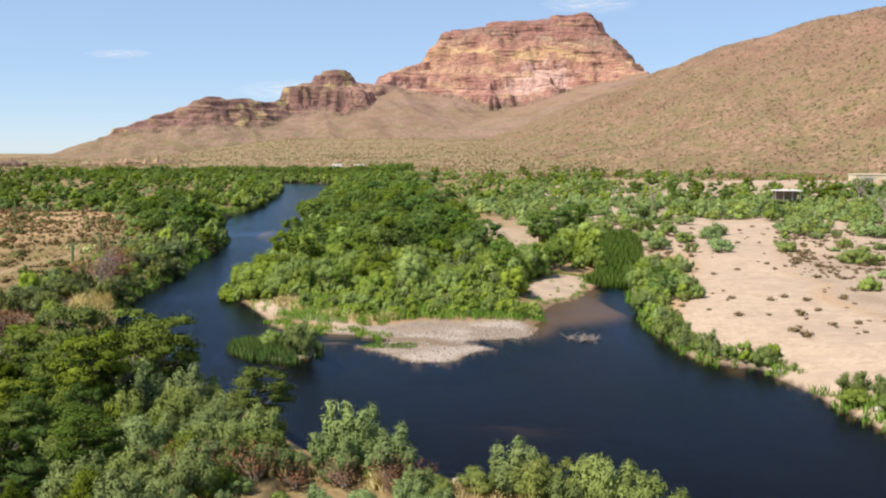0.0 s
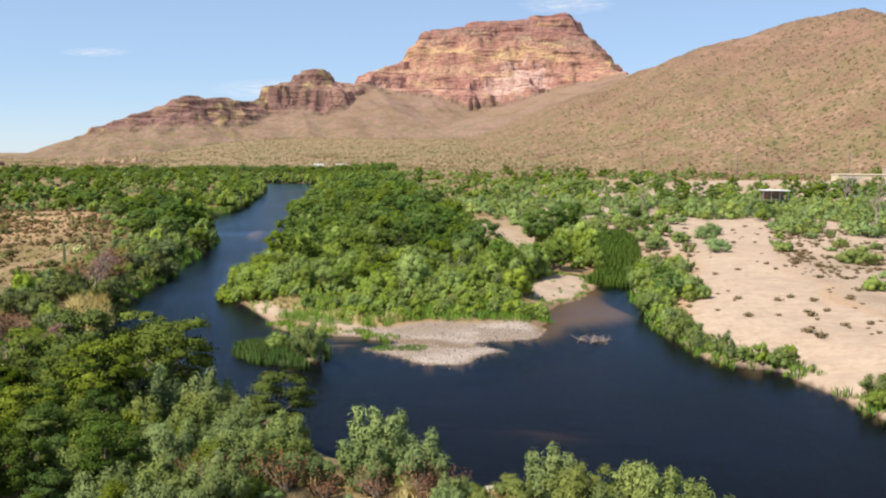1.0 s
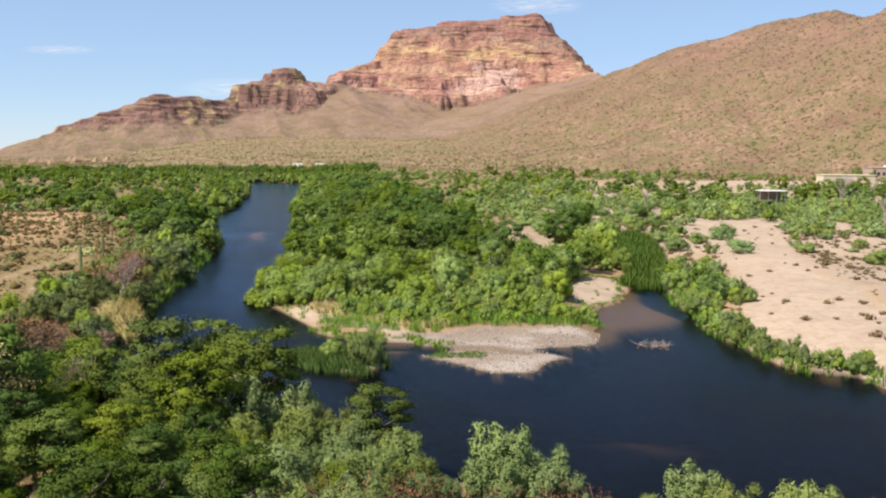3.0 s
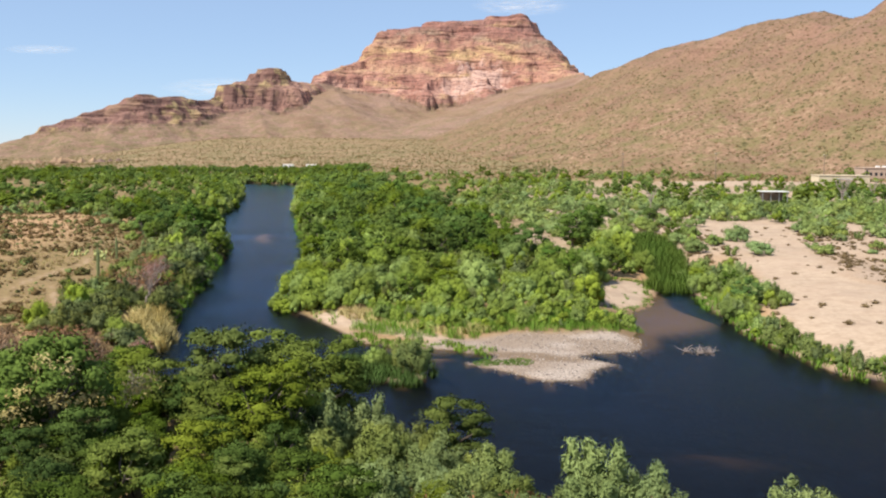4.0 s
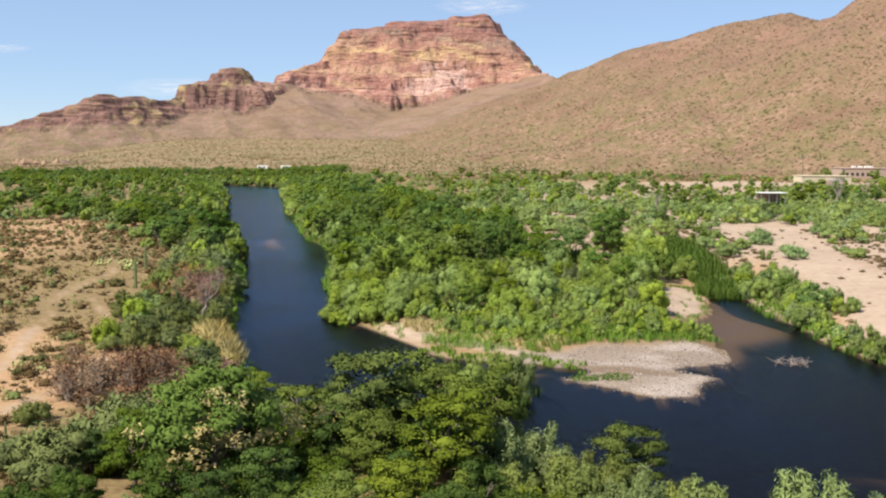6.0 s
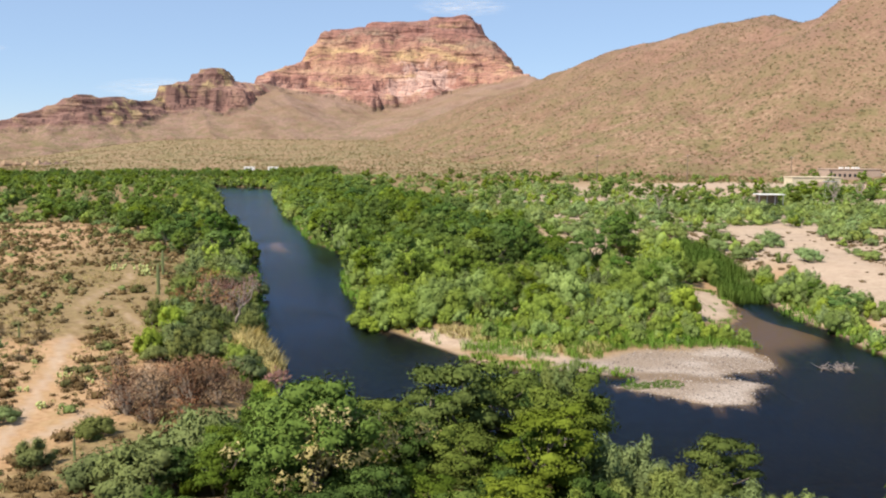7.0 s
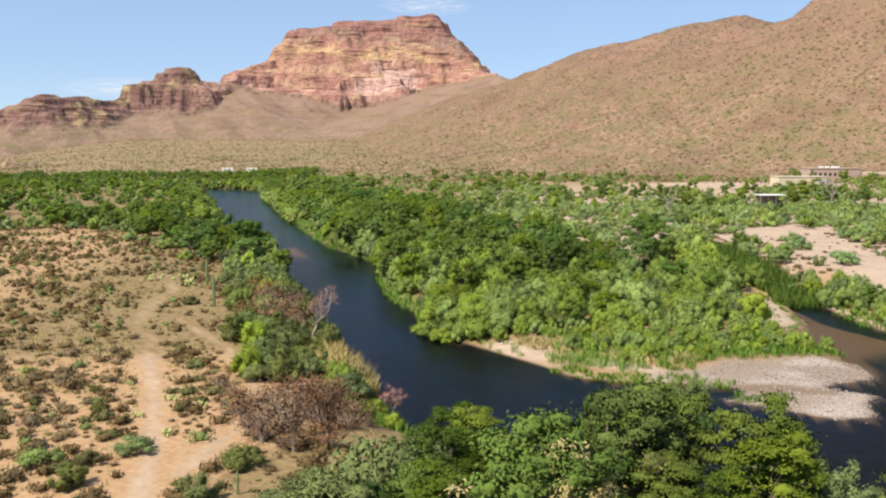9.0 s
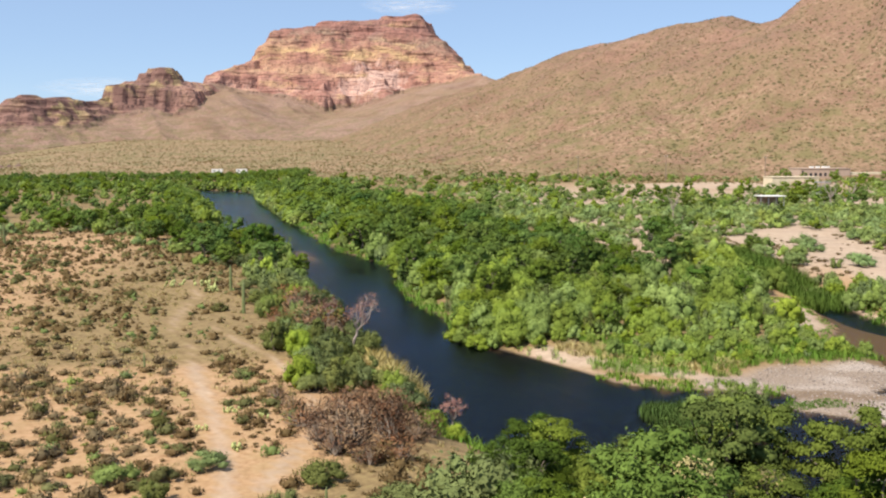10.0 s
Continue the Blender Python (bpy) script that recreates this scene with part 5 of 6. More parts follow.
grass_field("bank_grass", "rough green grass along the water's edge", 45, (-105, 40, 60, 400), 0.95, lambda x, y, d: (d > -0.4) * (d < 2.4) * ((x > 14) | (x < -44)) * (1 - step(14, 16, x) * step(91, 88, y) * (1 - step(85, 83, y) * step(69, 72, y))) * 0.8, TURF, LEAF_REED, (0.7, 1.5))
grass_field("dry_grass", "dry straw-coloured grass on the desert flat", 46, (-120, -50, 58, 200), 0.95, lambda x, y, d: (d > 3) * (0.12 + 0.6 * step(-0.2, 0.5, fbm(x, y, 16, 2, 82))) * (distance(NEAR_WOOD, x, y) > 0) * (distance(TRAIL_A, x, y, False) > 1.3) * (distance(TRAIL_B, x, y, False) > 1.1), blades(5, 14, 0.4, 0.4, 0.03, 0.7), LEAF_STRAW, (0.5, 1.1))
grass_field("island_straw", "dry straw grass behind the sand bar", 47, (-38, -14, 112, 127), 0.7, lambda x, y, d: (distance(smooth([(-34, 122), (-27, 116.5), (-18, 113.5), (-17, 116), (-26, 120), (-33, 125)]), x, y) < 0.3) * 0.9, blades(6, 30, 0.5, 0.8, 0.03, 0.6), LEAF_STRAW, (0.7, 1.2))
grass_field("bank_straw", "pale grass at the foot of the willows", 48, (-100, -28, 120, 420), 1.1, lambda x, y, d: (d > 0.1) * (d < 2.2) * step(-20, -36, x + (y - 130) * 0.12) * ((x > -60) | (y > 240)) * 0.5, blades(7, 20, 0.45, 0.8, 0.035, 0.6), LEAF_OLIVE, (0.7, 1.2))


grass_field("near_straw", "dry straw grass between the bushes on the near bank", 49, (-30, 6, 44, 60), 0.75, lambda x, y, d: (d > 0.8) * step(-0.5, 0.3, fbm(x, y, 5, 2, 96)) * 0.8, blades(8, 18, 0.45, 0.6, 0.025, 0.7), LEAF_STRAW, (0.6, 1.3))


def straw_clump(x, y, s):
    ob = new("pampas_clump", STRAW_MESH)
    tagged(ob, "tall straw-yellow grass clump on the river bank", "grass clump", group="straw clumps on the bank")
    ob.matrix_world = Matrix.LocRotScale((x, y, float(height_near(x, y))), Euler((0, 0, x * 3)), (s, s, s))


STRAW_MESH = mesh_np("straw_clump", *joined([STRAW, blades(4, 160, 0.95, 1.15, 0.035, 0.6)])[:2], LEAF_STRAW, joined([STRAW, blades(4, 160, 0.95, 1.15, 0.035, 0.6)])[2])
for x, y, s in ((-56.4, 117.5, 1.5), (-55.0, 112.2, 1.6), (-55.6, 115, 1.7), (-53.8, 109.3, 1.5), (-56.8, 112.8, 1.6), (-55.6, 109.8, 1.6), (-52.9, 106.8, 1.3), (-54.4, 114.0, 1.5), (-53.2, 111.0, 1.4), (-10.2, 55.4, 0.7), (-17.0, 54.5, 0.8)):
    straw_clump(x, y, s)


def dead_bush_mesh(seed, mat, leafy=1.0, n=70):
    rng = np.random.RandomState(seed)
    a, k = rng.rand(n) * 6.28, rng.rand(n)
    base = np.stack([np.cos(a) * 0.25 * k, np.sin(a) * 0.25 * k, np.zeros(n)], -1)
    tip = np.stack([np.cos(a) * (0.4 + 1.1 * k), np.sin(a) * (0.4 + 1.1 * k), 0.5 + 1.2 * rng.rand(n) * (1.2 - 0.6 * k)], -1)
    side = np.stack([-np.sin(a), np.cos(a), 0 * a], -1) * 0.035
    up = np.tile([0, 0, 0.035], (n, 1))
    mid = (base + tip) / 2 + unit(rng, n) * 0.15
    v = np.stack([base - side, base + side, mid + side * 0.7, mid - side * 0.7, tip, mid + up, mid - up], 1).reshape(-1, 3)
    q = np.arange(n)[:, None] * 7
    f = np.concatenate([q + [0, 1, 2], q + [0, 2, 3], q + [3, 2, 4], q + [5, 4, 6]], 0)
    nr = np.repeat(np.stack([np.cos(a), np.sin(a), 0 * a + 0.7], -1), 7, 0)
    twigs = (v, f, nr)
    lv = leaves(rng, np.concatenate([tip, mid]), np.full(2 * n, 0.22), int(7 * leafy), 0.09, 0.4, 0.6, 1.0, hub=(0, 0, 0.2))
    return mesh_np("dead_twigs", *twigs[:2], BARK, twigs[2]), mesh_np("dead_leaves", *lv[:2], mat, lv[2])


LEAF_TAN = leaf_material("dry_tan_leaf", (0.20, 0.125, 0.07), (0.36, 0.245, 0.145), 0.1, vary=0.3)
LEAF_UMBER = leaf_material("dry_umber_leaf", (0.075, 0.04, 0.022), (0.17, 0.09, 0.05), 0.1, vary=0.3)
DEAD = [dead_bush_mesh(500 + k, m, 0.7) for k, m in enumerate((LEAF_DEAD, LEAF_TAN, LEAF_UMBER, LEAF_DEAD))]
_rng = np.random.RandomState(51)
DEAD_AT = [(-61.2, 83.6, 1.5), (-60.0, 87.8, 1.7), (-57.6, 89.6, 1.6), (-63.6, 90.4, 1.3), (-56.8, 94.2, 1.5), (-59.4, 94.0, 1.5), (-62.4, 92.5, 1.3), (-60.5, 96, 1.3), (-58.4, 98.6, 1.2), (-56, 97, 1.2), (-54.3, 94.5, 1.1), (-60.8, 89.4, 1.4), (-58.4, 91.8, 1.5), (-56.0, 91.5, 1.4), (-59.5, 85.6, 1.4), (-57, 86.5, 1.5),
           (-55, 88, 1.3), (-62.5, 87, 1.1), (-56.3, 82.3, 1.2), (-58.8, 81.3, 1.1), (-53.4, 90.2, 1.1), (-64.5, 95.5, 1.0), (-66, 99, 0.9), (-63.5, 130.8, 1.9), (-61.2, 131.8, 2.0), (-65.6, 129, 1.7),
           (-60.5, 128.0, 1.6), (-64.8, 145, 2.0), (-66.6, 148, 1.8), (-63.5, 141, 1.7), (-67.5, 134, 1.6), (-62.6, 136, 1.7), (-12.2, 55.2, 1.0), (-9.6, 56.2, 0.95), (-19.5, 52.0, 1.2), (-22, 52.5, 1.0), (-8.8, 54.6, 0.8), (-17.4, 53.2, 1.1), (-15.2, 54.4, 0.9), (-7.4, 56.4, 0.8), (-24.6, 51.2, 1.1), (-31.8, 66.5, 1.0), (-40.8, 74.6, 1.3), (-42.5, 68.0, 1.2), (-43, 72, 1.2)]
for x, y, s in DEAD_AT:
    top = tagged(new("dead_bush"), "rust-brown dried-out bush with bare twigs", "bush", group="dead bushes on the bank")
    near_bank = x > -26 and y < 58
    for part_name, me in zip(("branchwork", "dead_foliage"), DEAD[0 if near_bank else _rng.randint(4)]):
        new(part_name, me).parent = top
    top.matrix_world = Matrix.LocRotScale((x, y, float(height_near(x, y))), Euler((0, 0, _rng.rand() * 6.28)), (s, s, s * (0.75 + 0.3 * _rng.rand() + 0.35 * near_bank)))


def bare_tree(name, label, x, y, h, mat, leafmat=None, seed=0, lean=(0.1, 0.0)):
    rng = np.random.RandomState(seed)
    top = tagged(new(name), label, "tree")
    fork = np.array([lean[0] * h * 0.4, lean[1] * h * 0.4, h * 0.4])
    main, tips = [limb(rng, (0, 0, -0.3), fork, 0.03 * h, 0.022 * h, 6, 0.05, 7)], []
    for k in range(7):
        a = k * 2.4 + rng.rand()
        end = fork + np.array([math.cos(a) * h * 0.22 + lean[0] * h * 0.5, math.sin(a) * h * 0.22 + lean[1] * h * 0.5, h * (0.3 + 0.3 * rng.rand())])
        main.append(limb(rng, fork, end, 0.014 * h, 0.006 * h, 5, 0.08, 5))
        for s in range(5):
            start = fork + (end - fork) * (0.4 + 0.6 * rng.rand())
            tip = start + unit(rng, 1)[0] * h * 0.13 + np.array([0, 0, h * 0.05])
            main.append(limb(rng, start, tip, 0.005 * h, 0.002 * h, 3, 0.08, 3))
            tips.append(tip)
    v, f, n = joined(main)
    new("trunk", mesh_np("bare_trunk", v, f, mat, n)).parent = top
    if leafmat:
        lv = leaves(rng, np.array(tips), np.full(len(tips), h * 0.075), 60, 0.085, 0.25, 0.5, 1.0, inner=0.1)
        new("dry_foliage", mesh_np("dry_twigs", *lv[:2], leafmat, lv[2])).parent = top
    top.location = (x, y, float(height_near(x, y)))
    return top


bare_tree("dead_tree", "leaning dead tree with dry pinkish twigs above the river", -59.0, 121.5, 6.2, GREY_WOOD, LEAF_PINK, 3, (0.3, -0.1))
bare_tree("dead_tree", "grey-brown dead tree on the river bank", -61.6, 132.5, 4.2, GREY_WOOD, LEAF_PINK, 5, (0.1, 0))
bare_tree("dead_tree", "half-bare bush with dry pinkish twigs by the water", -51.1, 95.4, 3.4, GREY_WOOD, LEAF_PINK, 9, (0.05, 0))
for k, (x, y, h) in enumerate(((89, 232, 9.5), (94, 236, 8.0), (40, 280, 7.5), (118, 330, 10.0), (128, 352, 9.5), (137, 348, 9.0), (-31.5, 66.0, 5.0), (-43, 70, 5.0))):
    bare_tree("bare_tree", "pale leafless tree with thin upright limbs", x, y, h, GREY_WOOD, None, 20 + k, (0.02, 0))


# ---- driftwood, stones, cacti ----
def snag():
    rng = np.random.RandomState(71)
    top = tagged(new("driftwood_snag"), "tangle of bleached driftwood branches stranded in the river", "driftwood")
    for k in range(16):
        a = rng.rand() * 6.28
        c = np.array([rng.normal() * 0.9, rng.normal() * 0.35, 0.05])
        e = c + np.array([math.cos(a) * 1.4, math.sin(a) * 0.8, 0.15 + 0.6 * rng.rand()])
        v, f, n = joined([limb(rng, c - (e - c) * 0.6, e, 0.07, 0.02, 5, 0.1, 5)] + [limb(rng, c, c + unit(rng, 1)[0] * 0.7 + np.array([0, 0, 0.3]), 0.03, 0.01, 3, 0.1, 4) for _ in range(3)])
        new("branch", mesh_np("snag_branch", v, f, GREY_WOOD, n)).parent = top
    top.location = (6.8, 106.2, 0.0)
    top.scale = (1.0, 0.9, 0.8)


snag()


def stone_mesh(seed, flat=0.6):
    rng = np.random.RandomState(seed)
    v = ICO_V * (0.75 + 0.5 * rng.rand(len(ICO_V), 1)) * np.array([1, 0.8, flat])
    return v, ICO_F, v / np.linalg.norm(v, axis=1)[:, None]


STONES = [stone_mesh(k) for k in range(4)]
STONE_MESH = [mesh_np("stone", *s[:2], STONE, smooth_faces=True) for s in STONES]
for k, (x, y, s) in enumerate(((-6.9, 58.2, 0.6), (-6.2, 57.9, 0.35), (-5.1, 57.9, 0.5), (-4.6, 57.6, 0.3), (-7.6, 58.4, 0.3), (-5.7, 57.2, 0.25), (28.6, 76.4, 0.5), (24.6, 90.4, 0.4))):
    ob = new("boulder", STONE_MESH[k % 4])
    tagged(ob, "pale sun-bleached boulder at the water's edge", "rock", group="boulders on the shore")
    ob.matrix_world = Matrix.LocRotScale((x, y, float(height_near(x, y)) + s * 0.2), Euler((0, 0, k * 1.3)), (s, s, s))


def pebbles():
    rng = np.random.RandomState(73)
    x, y = scatter(rng, -22, 6, 90, 118, 0.33)
    d = shore(x, y)
    ok = (distance(GRAVEL, x, y) < 0.3) & (d > -0.4) & (rng.rand(x.size) < 0.75)
    x, y, d = x[ok], y[ok], d[ok]
    s = 0.04 + 0.12 * rng.rand(x.size) ** 3
    rows = np.stack([x, y, terrain(x, y, d) + s * 0.1, s, rng.rand(x.size) * 6.28], -1)
    v, f, n = joined([spread(STONES[k], rows[k::4], rng) for k in range(4)])
    tagged(new("gravel_stones", mesh_np("gravel_stones", v, f, PEBBLE, n)), "pale rounded river stones on the gravel bar", "gravel", kind="stuff")


def pebble_material():
    m, ns, ln, bsdf = material("pebble")
    geo = ns.new("ShaderNodeNewGeometry")
    ln.new(ramp(ns, ln, geo.outputs["Random Per Island"], [(0.0, (0.13, 0.10, 0.085)), (0.5, (0.27, 0.215, 0.18)), (1.0, (0.42, 0.36, 0.31))]), bsdf.inputs["Base Color"])
    bsdf.inputs["Roughness"].default_value = 0.85
    return m


PEBBLE = pebble_material()
pebbles()


def wash_brush():
    """Low dry plants over the sandy wash and the flat east of it."""
    rng = np.random.RandomState(75)
    x, y = 18 + 102 * rng.rand(7100), 60 + 200 * rng.rand(7100)
    d = shore(x, y)
    sandy = distance(SAND, x, y) < 0
    ok = (d > 4) & (rng.rand(x.size) < np.where(sandy, 0.3 * step(0.0, 0.5, fbm(x, y, 17, 3, 85)) + 0.04, 0.8 * step(-0.6, 0.3, fbm(x, y, 13, 2, 84)))) & (y < 235)
    x, y, d = x[ok], y[ok], d[ok]
    s = 0.45 + 1.0 * rng.rand(x.size) ** 2
    rows = np.stack([x, y, terrain(x, y, d) - 0.03, s, rng.rand(x.size) * 6.28], -1)
    keep = np.argsort(y)[:150]
    for k in keep:
        ob = new("wash_shrub", BRUSH_MESH[0 if rng.rand() < 0.75 else 1][rng.randint(4)])
        tagged(ob, "small dry tan shrub on the sandy wash", "shrub", group="low shrubs on the wash")
        ob.matrix_world = Matrix.LocRotScale(tuple(rows[k, :3]), Euler((0, 0, rows[k, 4])), (s[k],) * 3)
    rest = np.setdiff1d(np.arange(len(rows)), keep)
    v, f, n = joined([spread(BRUSH[k], rows[rest][k::4], rng) for k in range(4)])
    tagged(new("wash_brush_field", mesh_np("wash_brush", v, f, LEAF_BRUSH, n)), "scattered tan brush on the sandy flat", "brush", kind="stuff")


wash_brush()
CACTUS = plain_material("cactus_skin", (0.16, 0.19, 0.07), (0.25, 0.28, 0.11), 9.0)
PAD = plain_material("prickly_pear_skin", (0.30, 0.33, 0.10), (0.44, 0.45, 0.17), 9.0)


def ribbed(points, radius, ribs=12):
    p = np.array(points, float)
    a = np.arange(ribs * 2) / (ribs * 2) * 6.2832
    wave = 1 + 0.12 * np.where(np.arange(ribs * 2) % 2, 1, -1)
    vs, f, m = [], [], ribs * 2
    r = np.full(len(p), radius)
    r[-1], r[-2] = radius * 0.15, radius * 0.8
    for k in range(len(p)):
        dr = p[min(k + 1, len(p) - 1)] - p[max(k - 1, 0)]
        dr /= np.linalg.norm(dr)
        u = np.cross(dr, [0, 1, 0.01])
        u /= np.linalg.norm(u)
        w = np.cross(dr, u)
        vs.append(p[k] + r[k] * wave[:, None] * (np.cos(a)[:, None] * u + np.sin(a)[:, None] * w))
    for k in range(len(p) - 1):
        for s in range(m):
            e = (s + 1) % m
            f += [(k * m + s, k * m + e, (k + 1) * m + e), (k * m + s, (k + 1) * m + e, (k + 1) * m + s)]
    return np.concatenate(vs), np.array(f)


def saguaro(x, y, h, arms):
    top = tagged(new("saguaro"), "tall ribbed green saguaro cactus on the desert flat", "cactus", group="saguaros")
    k = np.linspace(0, 1, 8)
    v, f = ribbed(np.stack([0 * k, 0 * k, k * h - 0.1], -1), h * 0.045)
    new("stem", mesh_np("saguaro_stem", v, f, CACTUS)).parent = top
    for a, z in arms:
        c = np.array([math.cos(a), math.sin(a), 0])
        pts = [c * 0.02 * h + [0, 0, z * h], c * 0.09 * h + [0, 0, z * h + 0.01 * h], c * 0.12 * h + [0, 0, z * h + 0.06 * h], c * 0.12 * h + [0, 0, z * h + 0.2 * h], c * 0.12 * h + [0, 0, z * h + 0.3 * h]]
        v, f = ribbed(pts, h * 0.03, 9)
        new("arm", mesh_np("saguaro_arm", v, f, CACTUS)).parent = top
    top.location = (x, y, float(height_near(x, y)))


saguaro(-72.6, 142.5, 4.6, ())
saguaro(-76.0, 160, 4.2, ())
saguaro(-79.5, 111, 2.0, ())
saguaro(-61.8, 73.5, 1.7, ())
saguaro(-132, 232, 5.5, ((0.4, 0.45), (3.3, 0.4)))


def prickly_pear(x, y, s, seed):
    rng = np.random.RandomState(seed)
    top = tagged(new("prickly_pear"), "yellow-green prickly pear cactus with flat pads", "cactus", group="prickly pears")
    at = [(rng.normal() * 0.35, rng.normal() * 0.35, 0.16) for _ in range(7)]
    at += [(a[0] + rng.normal() * 0.12, a[1] + rng.normal() * 0.12, 0.42) for a in at[:6]]
    for a in at:
        ob = new("pad", PAD_MESH)
        ob.parent = top
        ob.matrix_local = Matrix.LocRotScale(a, Euler((rng.normal() * 0.3, rng.normal() * 0.3, rng.rand() * 6.28)), None)
    top.matrix_world = Matrix.LocRotScale((x, y, float(height_near(x, y))), Euler((0, 0, seed)), (s, s, s))


PAD_MESH = mesh_np("pad", ICO_V * np.array([0.16, 0.045, 0.2]), ICO_F, PAD, smooth_faces=True)
for k, (x, y, s) in enumerate(((-68.4, 85.6, 0.9), (-69.8, 95.0, 0.9), (-66.9, 93.0, 0.7), (-71.6, 90.5, 0.8), (-78.5, 160, 1.8), (-80.5, 166, 1.8), (-85.5, 168, 1.8), (-74.5, 101, 0.7))):
    prickly_pear(x, y, s, 600 + k)


# ---- buildings, poles, tower ----
def part(name, bm, mat, parent, label=""):
    me = bpy.data.meshes.new(name)
    bm.to_mesh(me), bm.free()
    me.materials.append(mat)
    ob = new(name, me)
    ob.parent = parent
    if label:
        ob["label"] = label
    return ob


def box(x0, x1, y0, y1, z0, z1, bevel=0.03):
    bm = bmesh.new()
    bmesh.ops.create_cube(bm, size=1.0, matrix=Matrix.Translation(((x0 + x1) / 2, (y0 + y1) / 2, (z0 + z1) / 2)) @ Matrix.Diagonal((x1 - x0, y1 - y0, z1 - z0, 1)))
    if bevel:
        bmesh.ops.bevel(bm, geom=bm.edges[:], offset=bevel, segments=1, affect="EDGES")
    return bm


STUCCO = plain_material("tan_stucco", (0.40, 0.285, 0.215), (0.47, 0.34, 0.26), 0.8, 0.9)
CREAM = plain_material("cream_block", (0.55, 0.46, 0.31), (0.64, 0.54, 0.38), 0.6, 0.9)
WHITE = plain_material("white_metal", (0.66, 0.64, 0.6), (0.78, 0.76, 0.72), 0.7, 0.5)
DARK = plain_material("dark_window", (0.02, 0.02, 0.025), (0.05, 0.05, 0.055), 2.0, 0.2)
STEEL = plain_material("galvanised_steel", (0.34, 0.34, 0.35), (0.46, 0.46, 0.47), 3.0, 0.5, metal=0.6)
POLE = plain_material("pole_wood", (0.14, 0.10, 0.075), (0.24, 0.18, 0.14), 2.0)


def flat_house(x, y, z, w, dp, h):
    top = tagged(new("flat_roofed_building"), "long low tan stucco building with a flat roof", "building")
    part("wall", box(0, w, 0, dp, -2, h), STUCCO, top)
    part("parapet", box(-0.3, w + 0.3, -0.3, dp + 0.3, h, h + 0.5), STUCCO, top)
    for k in range(5):
        part("window", box(3 + k * 3.2, 4.6 + k * 3.2, -0.08, 0.1, 1.0, 2.9), DARK, top, "dark window opening")
    part("door", box(1.0, 2.1, -0.08, 0.1, 0, 4.4), DARK, top, "dark entrance")
    for k, u in enumerate((9, 13, 17, 19.5)):
        part("roof_unit", box(u, u + 2.0, 4, 6, h + 0.5, h + 1.5), WHITE, top, "white rooftop air unit")
    part("wing", box(w + 0.4, w + 22, 1, dp, -2, h - 2.2), CREAM, top, "lower cream wing")
    top.location = (x, y, z)


flat_house(230.5, 560, 7.6, 33.0, 14, 5.4)


def yard_wall():
    top = tagged(new("yard_building"), "plain cream block building with a small brown annex", "building")
    part("wall", box(0, 25.6, 0, 10, -2, 5.0), CREAM, top)
    part("roof", box(-0.3, 25.9, -0.3, 10.3, 5.0, 5.3), CREAM, top)
    part("annex", box(11, 17.5, -3.5, -0.01, -2, 2.9), STUCCO, top, "brown stucco annex")
    top.location = (166.8, 470, 5.6)


yard_wall()


def shade_shed():
    top = tagged(new("open_shed"), "white-roofed open shed among green shrubs", "shed")
    part("roof", box(0.6, 9.6, -0.6, 5.0, 2.6, 2.85), WHITE, top, "white metal roof")
    part("fascia", box(0.55, 9.65, -0.75, -0.62, 2.58, 2.85), WHITE, top)
    # wall toned dark to stand in for the dark below the roof
    part("back_wall", box(1.2, 9.0, 3.6, 3.9, -0.5, 2.6), POLE, top, "back wall toned dark under the roof")
    for u in (0.8, 3.6, 6.4, 9.2):
        part("post", box(u, u + 0.2, 0, 0.2, -0.8, 2.6, 0.01), STEEL, top)
    top.location = (86.1, 320, 6.0)


shade_shed()
for x in (-146.0, -128.0):
    top = tagged(new("trailer"), "small white trailer at the edge of the far woods", "trailer", group="white trailers")
    part("body", box(0, 8, 0, 3, 0.6, 3.6), WHITE, top)
    part("window", box(1.2, 2.6, -0.05, 0.1, 1.9, 2.7), DARK, top)
    part("door", box(5.0, 5.9, -0.05, 0.1, 0.8, 2.8), DARK, top)
    for u in (2.2, 3.4):
        part("wheel", box(u, u + 0.8, -0.05, 0.25, 0.0, 0.75, 0.2), DARK, top)
    top.location = (x, 728, float(height_near(x, 728)))


def power_pole(x, y, z, h):
    top = tagged(new("power_pole"), "wooden power pole with a crossarm", "pole", group="power poles")
    v, f, n = tube([(0, 0, -2), (0, 0, h * 0.5), (0, 0, h)], [0.22, 0.19, 0.15], 8)
    new("post", mesh_np("pole_post", v, f, POLE, n)).parent = top
    part("crossarm", box(-1.2, 1.2, -0.08, 0.08, h - 0.9, h - 0.7, 0.01), POLE, top)
    for u in (-1.05, -0.4, 0.4, 1.05):
        part("insulator", box(u - 0.06, u + 0.06, -0.06, 0.06, h - 0.7, h - 0.45, 0.02), WHITE, top)
    top.location = (x, y, z)


power_pole(78.7, 523, 8.0, 13.4)
power_pole(133.5, 533, 9.0, 12.8)
power_pole(200, 545, 9.0, 12.0)


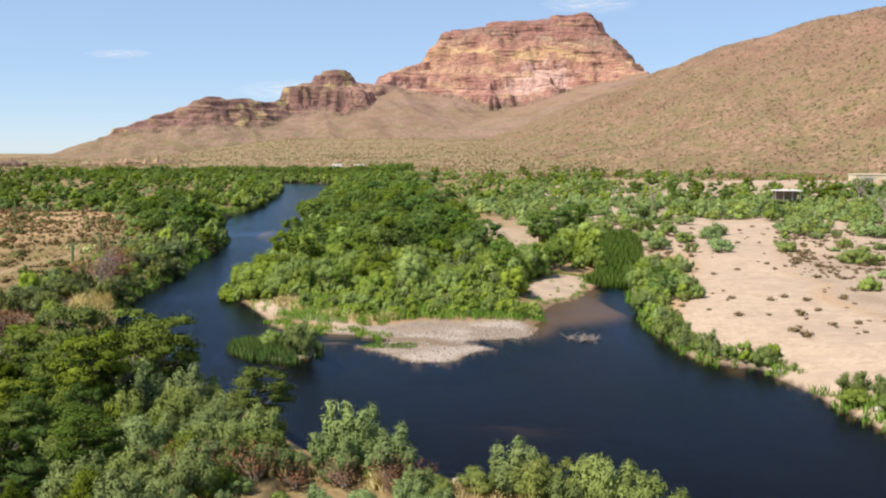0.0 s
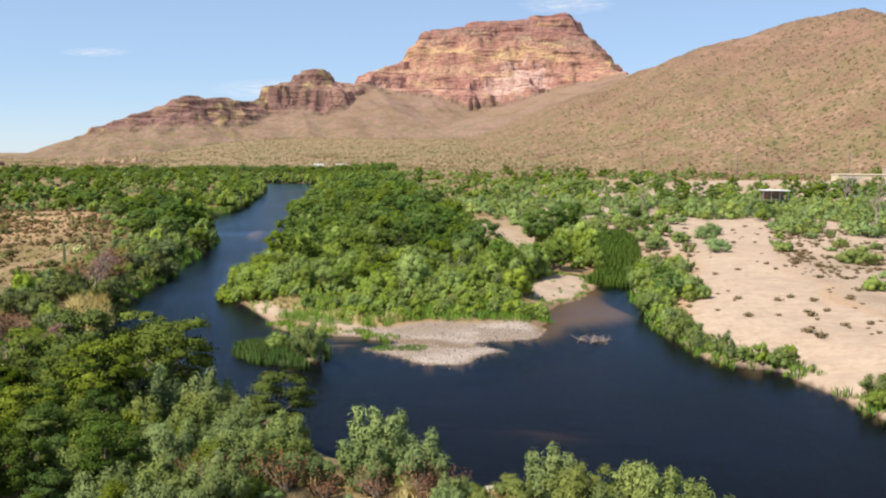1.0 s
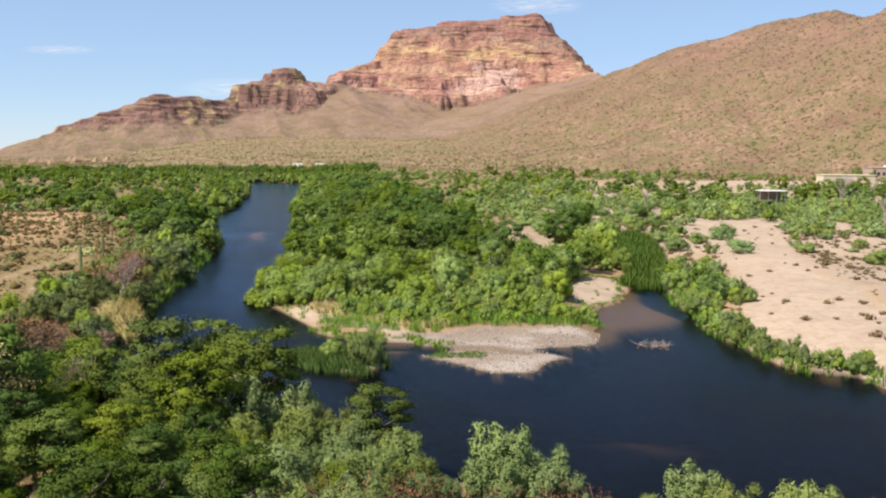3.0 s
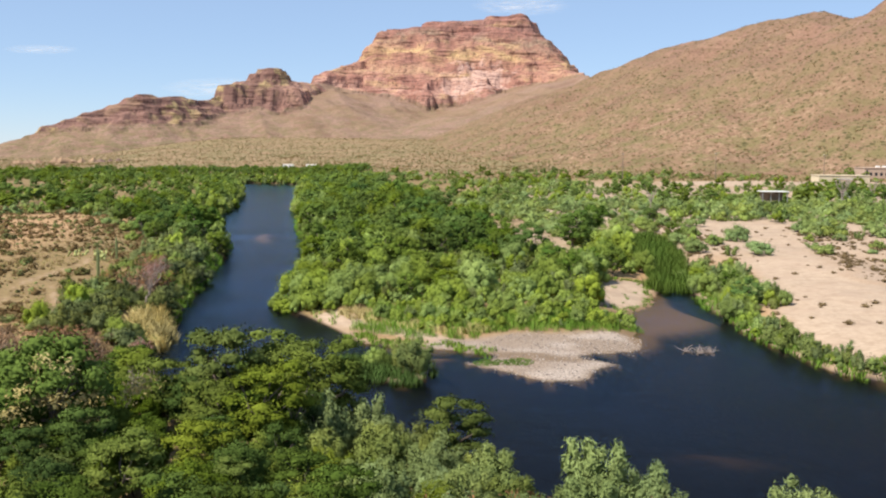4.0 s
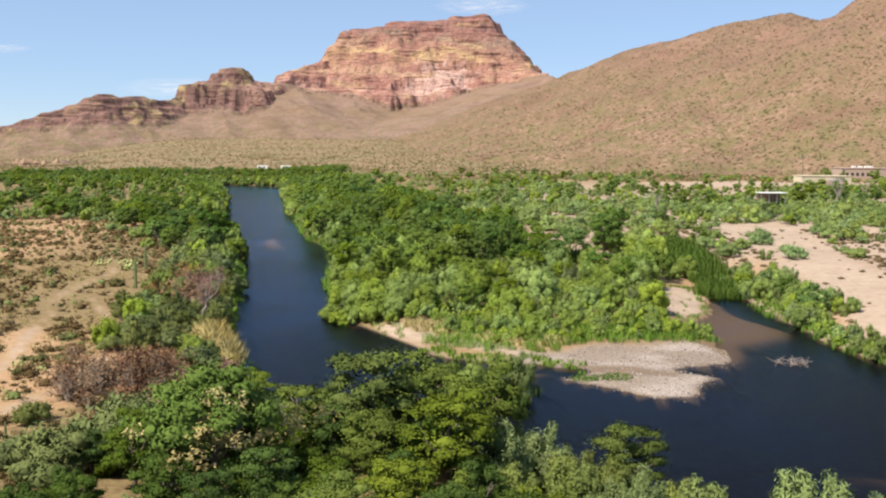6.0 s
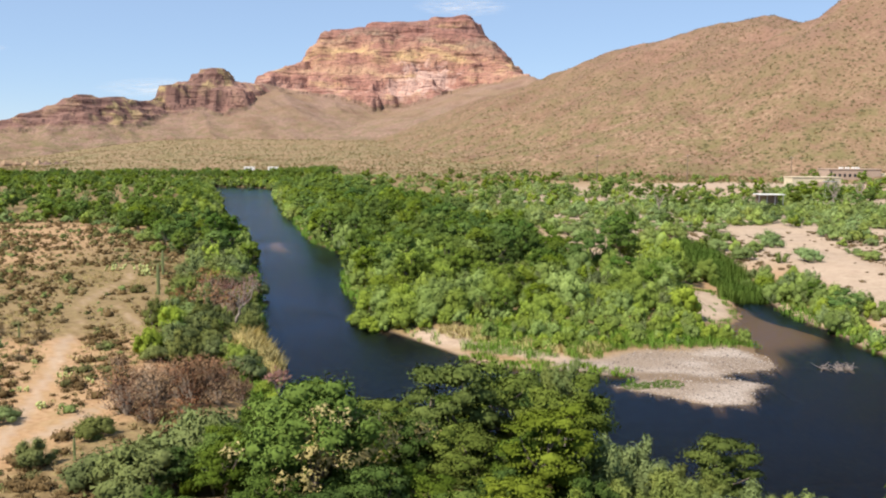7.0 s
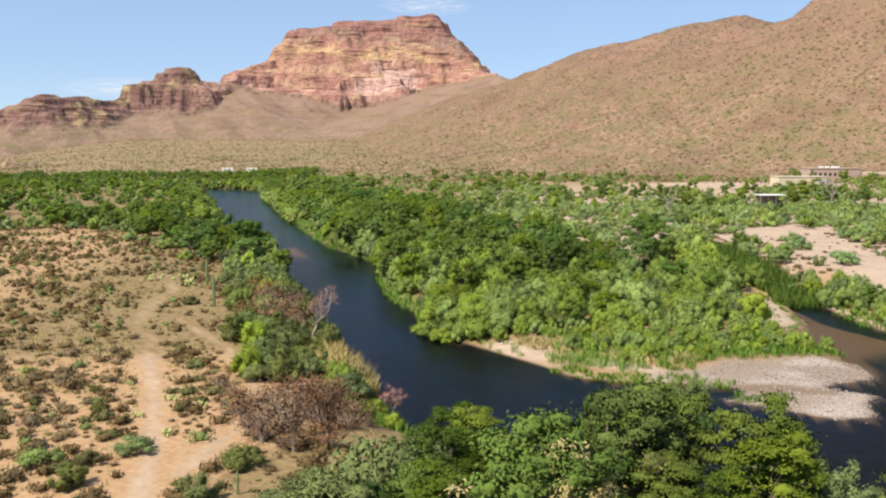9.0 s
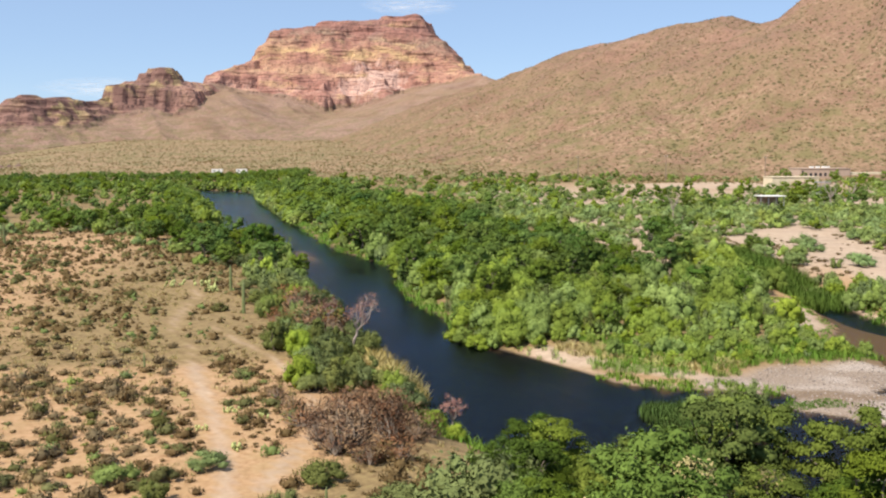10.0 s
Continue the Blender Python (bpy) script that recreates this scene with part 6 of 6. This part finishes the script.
def lattice_tower():
    top = tagged(new("lattice_tower"), "grey steel lattice tower with a flat platform", "tower")
    w, h = 1.7, 8.6
    for sx in (-1, 1):
        for sy in (-1, 1):
            v, f, n = tube([(sx * w, sy * w, -1), (sx * w * 0.8, sy * w * 0.8, h)], [0.09, 0.08], 5)
            new("leg", mesh_np("tower_leg", v, f, STEEL, n)).parent = top
    for k in range(4):
        z0, z1 = k * h / 4, (k + 1) * h / 4
        for s in (-1, 1):
            for a, b in (((-w, s * w, z0), (w, s * w, z1)), ((s * w, -w, z0), (s * w, w, z1)), ((w, s * w, z0), (-w, s * w, z1))):
                v, f, n = tube([np.array(a) * 0.9, np.array(b) * 0.9], [0.05, 0.05], 4)
                new("brace", mesh_np("tower_brace", v, f, STEEL, n)).parent = top
    part("platform", box(-2.4, 2.4, -2.0, 2.0, h, h + 0.3), STEEL, top)
    part("rail", box(-2.4, 2.4, -2.02, -1.96, h + 0.9, h + 1.0, 0.01), STEEL, top)
    top.location = (132, 360, float(height_near(132, 360)))


lattice_tower()


# ---- rock outcrops on the west flat ----
def outcrop(x, y, z, w, h, seed, mat, label):
    rng = np.random.RandomState(seed)
    top = tagged(new("rock_outcrop"), label, "rock", group="rock outcrops")
    for k in range(9):
        s = (0.5 + 0.8 * rng.rand())
        v = ICO_V * (0.7 + 0.6 * rng.rand(len(ICO_V), 1)) * np.array([w * 0.2 * s, w * 0.14, h * s * 0.8])
        ob = new("boulder", mesh_np("outcrop_boulder", v, ICO_F, mat))
        ob.parent = top
        ob.location = ((rng.rand() - 0.5) * w, rng.normal() * w * 0.1, h * 0.1)
    top.location = (x, y, z)


OUTCROP = plain_material("outcrop_rock", (0.09, 0.05, 0.04), (0.20, 0.12, 0.085), 0.3)
PALE_ROCK = plain_material("pale_outcrop_rock", (0.17, 0.10, 0.06), (0.34, 0.22, 0.12), 0.3)
outcrop(-508, 900, 3, 26, 8, 1, OUTCROP, "dark brown rock outcrop on the far flat")
outcrop(-420, 1000, 4, 45, 9, 2, PALE_ROCK, "pale ochre rock outcrop on the far flat")
outcrop(-380, 990, 4, 30, 7, 3, OUTCROP, "dark rock outcrop on the far flat")
outcrop(-470, 1000, 3, 30, 6, 4, PALE_ROCK, "low pale rock outcrop on the far flat")


# ---- thin clouds ----
def cloud_material():
    m, ns, ln, bsdf = material("cloud_veil")
    tc = ns.new("ShaderNodeTexCoord")
    sep = ns.new("ShaderNodeSeparateXYZ")
    ln.new(tc.outputs["Object"], sep.inputs[0])
    rx = calc(ns, ln, "POWER", calc(ns, ln, "ABSOLUTE", sep.outputs[0]), 2.0)
    rz = calc(ns, ln, "POWER", calc(ns, ln, "ABSOLUTE", sep.outputs[2]), 2.0)
    fall = calc(ns, ln, "SUBTRACT", 1.0, calc(ns, ln, "ADD", rx, rz))
    wisp = noise_of(ns, ln, 2.6, 5.0, tc.outputs["Object"], 0.6, (1.0, 1.0, 2.2))
    a = calc(ns, ln, "MULTIPLY", calc(ns, ln, "MAXIMUM", fall, 0.0), ramp(ns, ln, wisp, [(0.38, (0,)), (0.7, (1,))]))
    white, clear = ns.new("ShaderNodeBsdfDiffuse"), ns.new("ShaderNodeBsdfTransparent")
    white.inputs[0].default_value = (0.85, 0.85, 0.86, 1)
    mx = ns.new("ShaderNodeMixShader")
    ln.new(calc(ns, ln, "MULTIPLY", a, 0.6), mx.inputs[0]), ln.new(clear.outputs[0], mx.inputs[1]), ln.new(white.outputs[0], mx.inputs[2])
    ln.new(mx.outputs[0], ns["Material Output"].inputs[0])
    return m


CLOUD = cloud_material()
for x, z, w, h in ((330, 680, 230, 45), (-1860, 470, 180, 22), (-1000, 300, 330, 50)):
    bm = bmesh.new()
    bmesh.ops.create_grid(bm, x_segments=8, y_segments=4, size=1.0, matrix=Matrix.Rotation(radians(90), 4, "X"))
    me = bpy.data.meshes.new("cloud")
    bm.to_mesh(me), bm.free()
    me.materials.append(CLOUD)
    ob = tagged(new("cloud", me), "faint thin white cloud streak low in the sky", "cloud", kind="structure")
    ob.location, ob.scale = (x, 4300, z), (w, 1, h)
    ob.visible_shadow = False
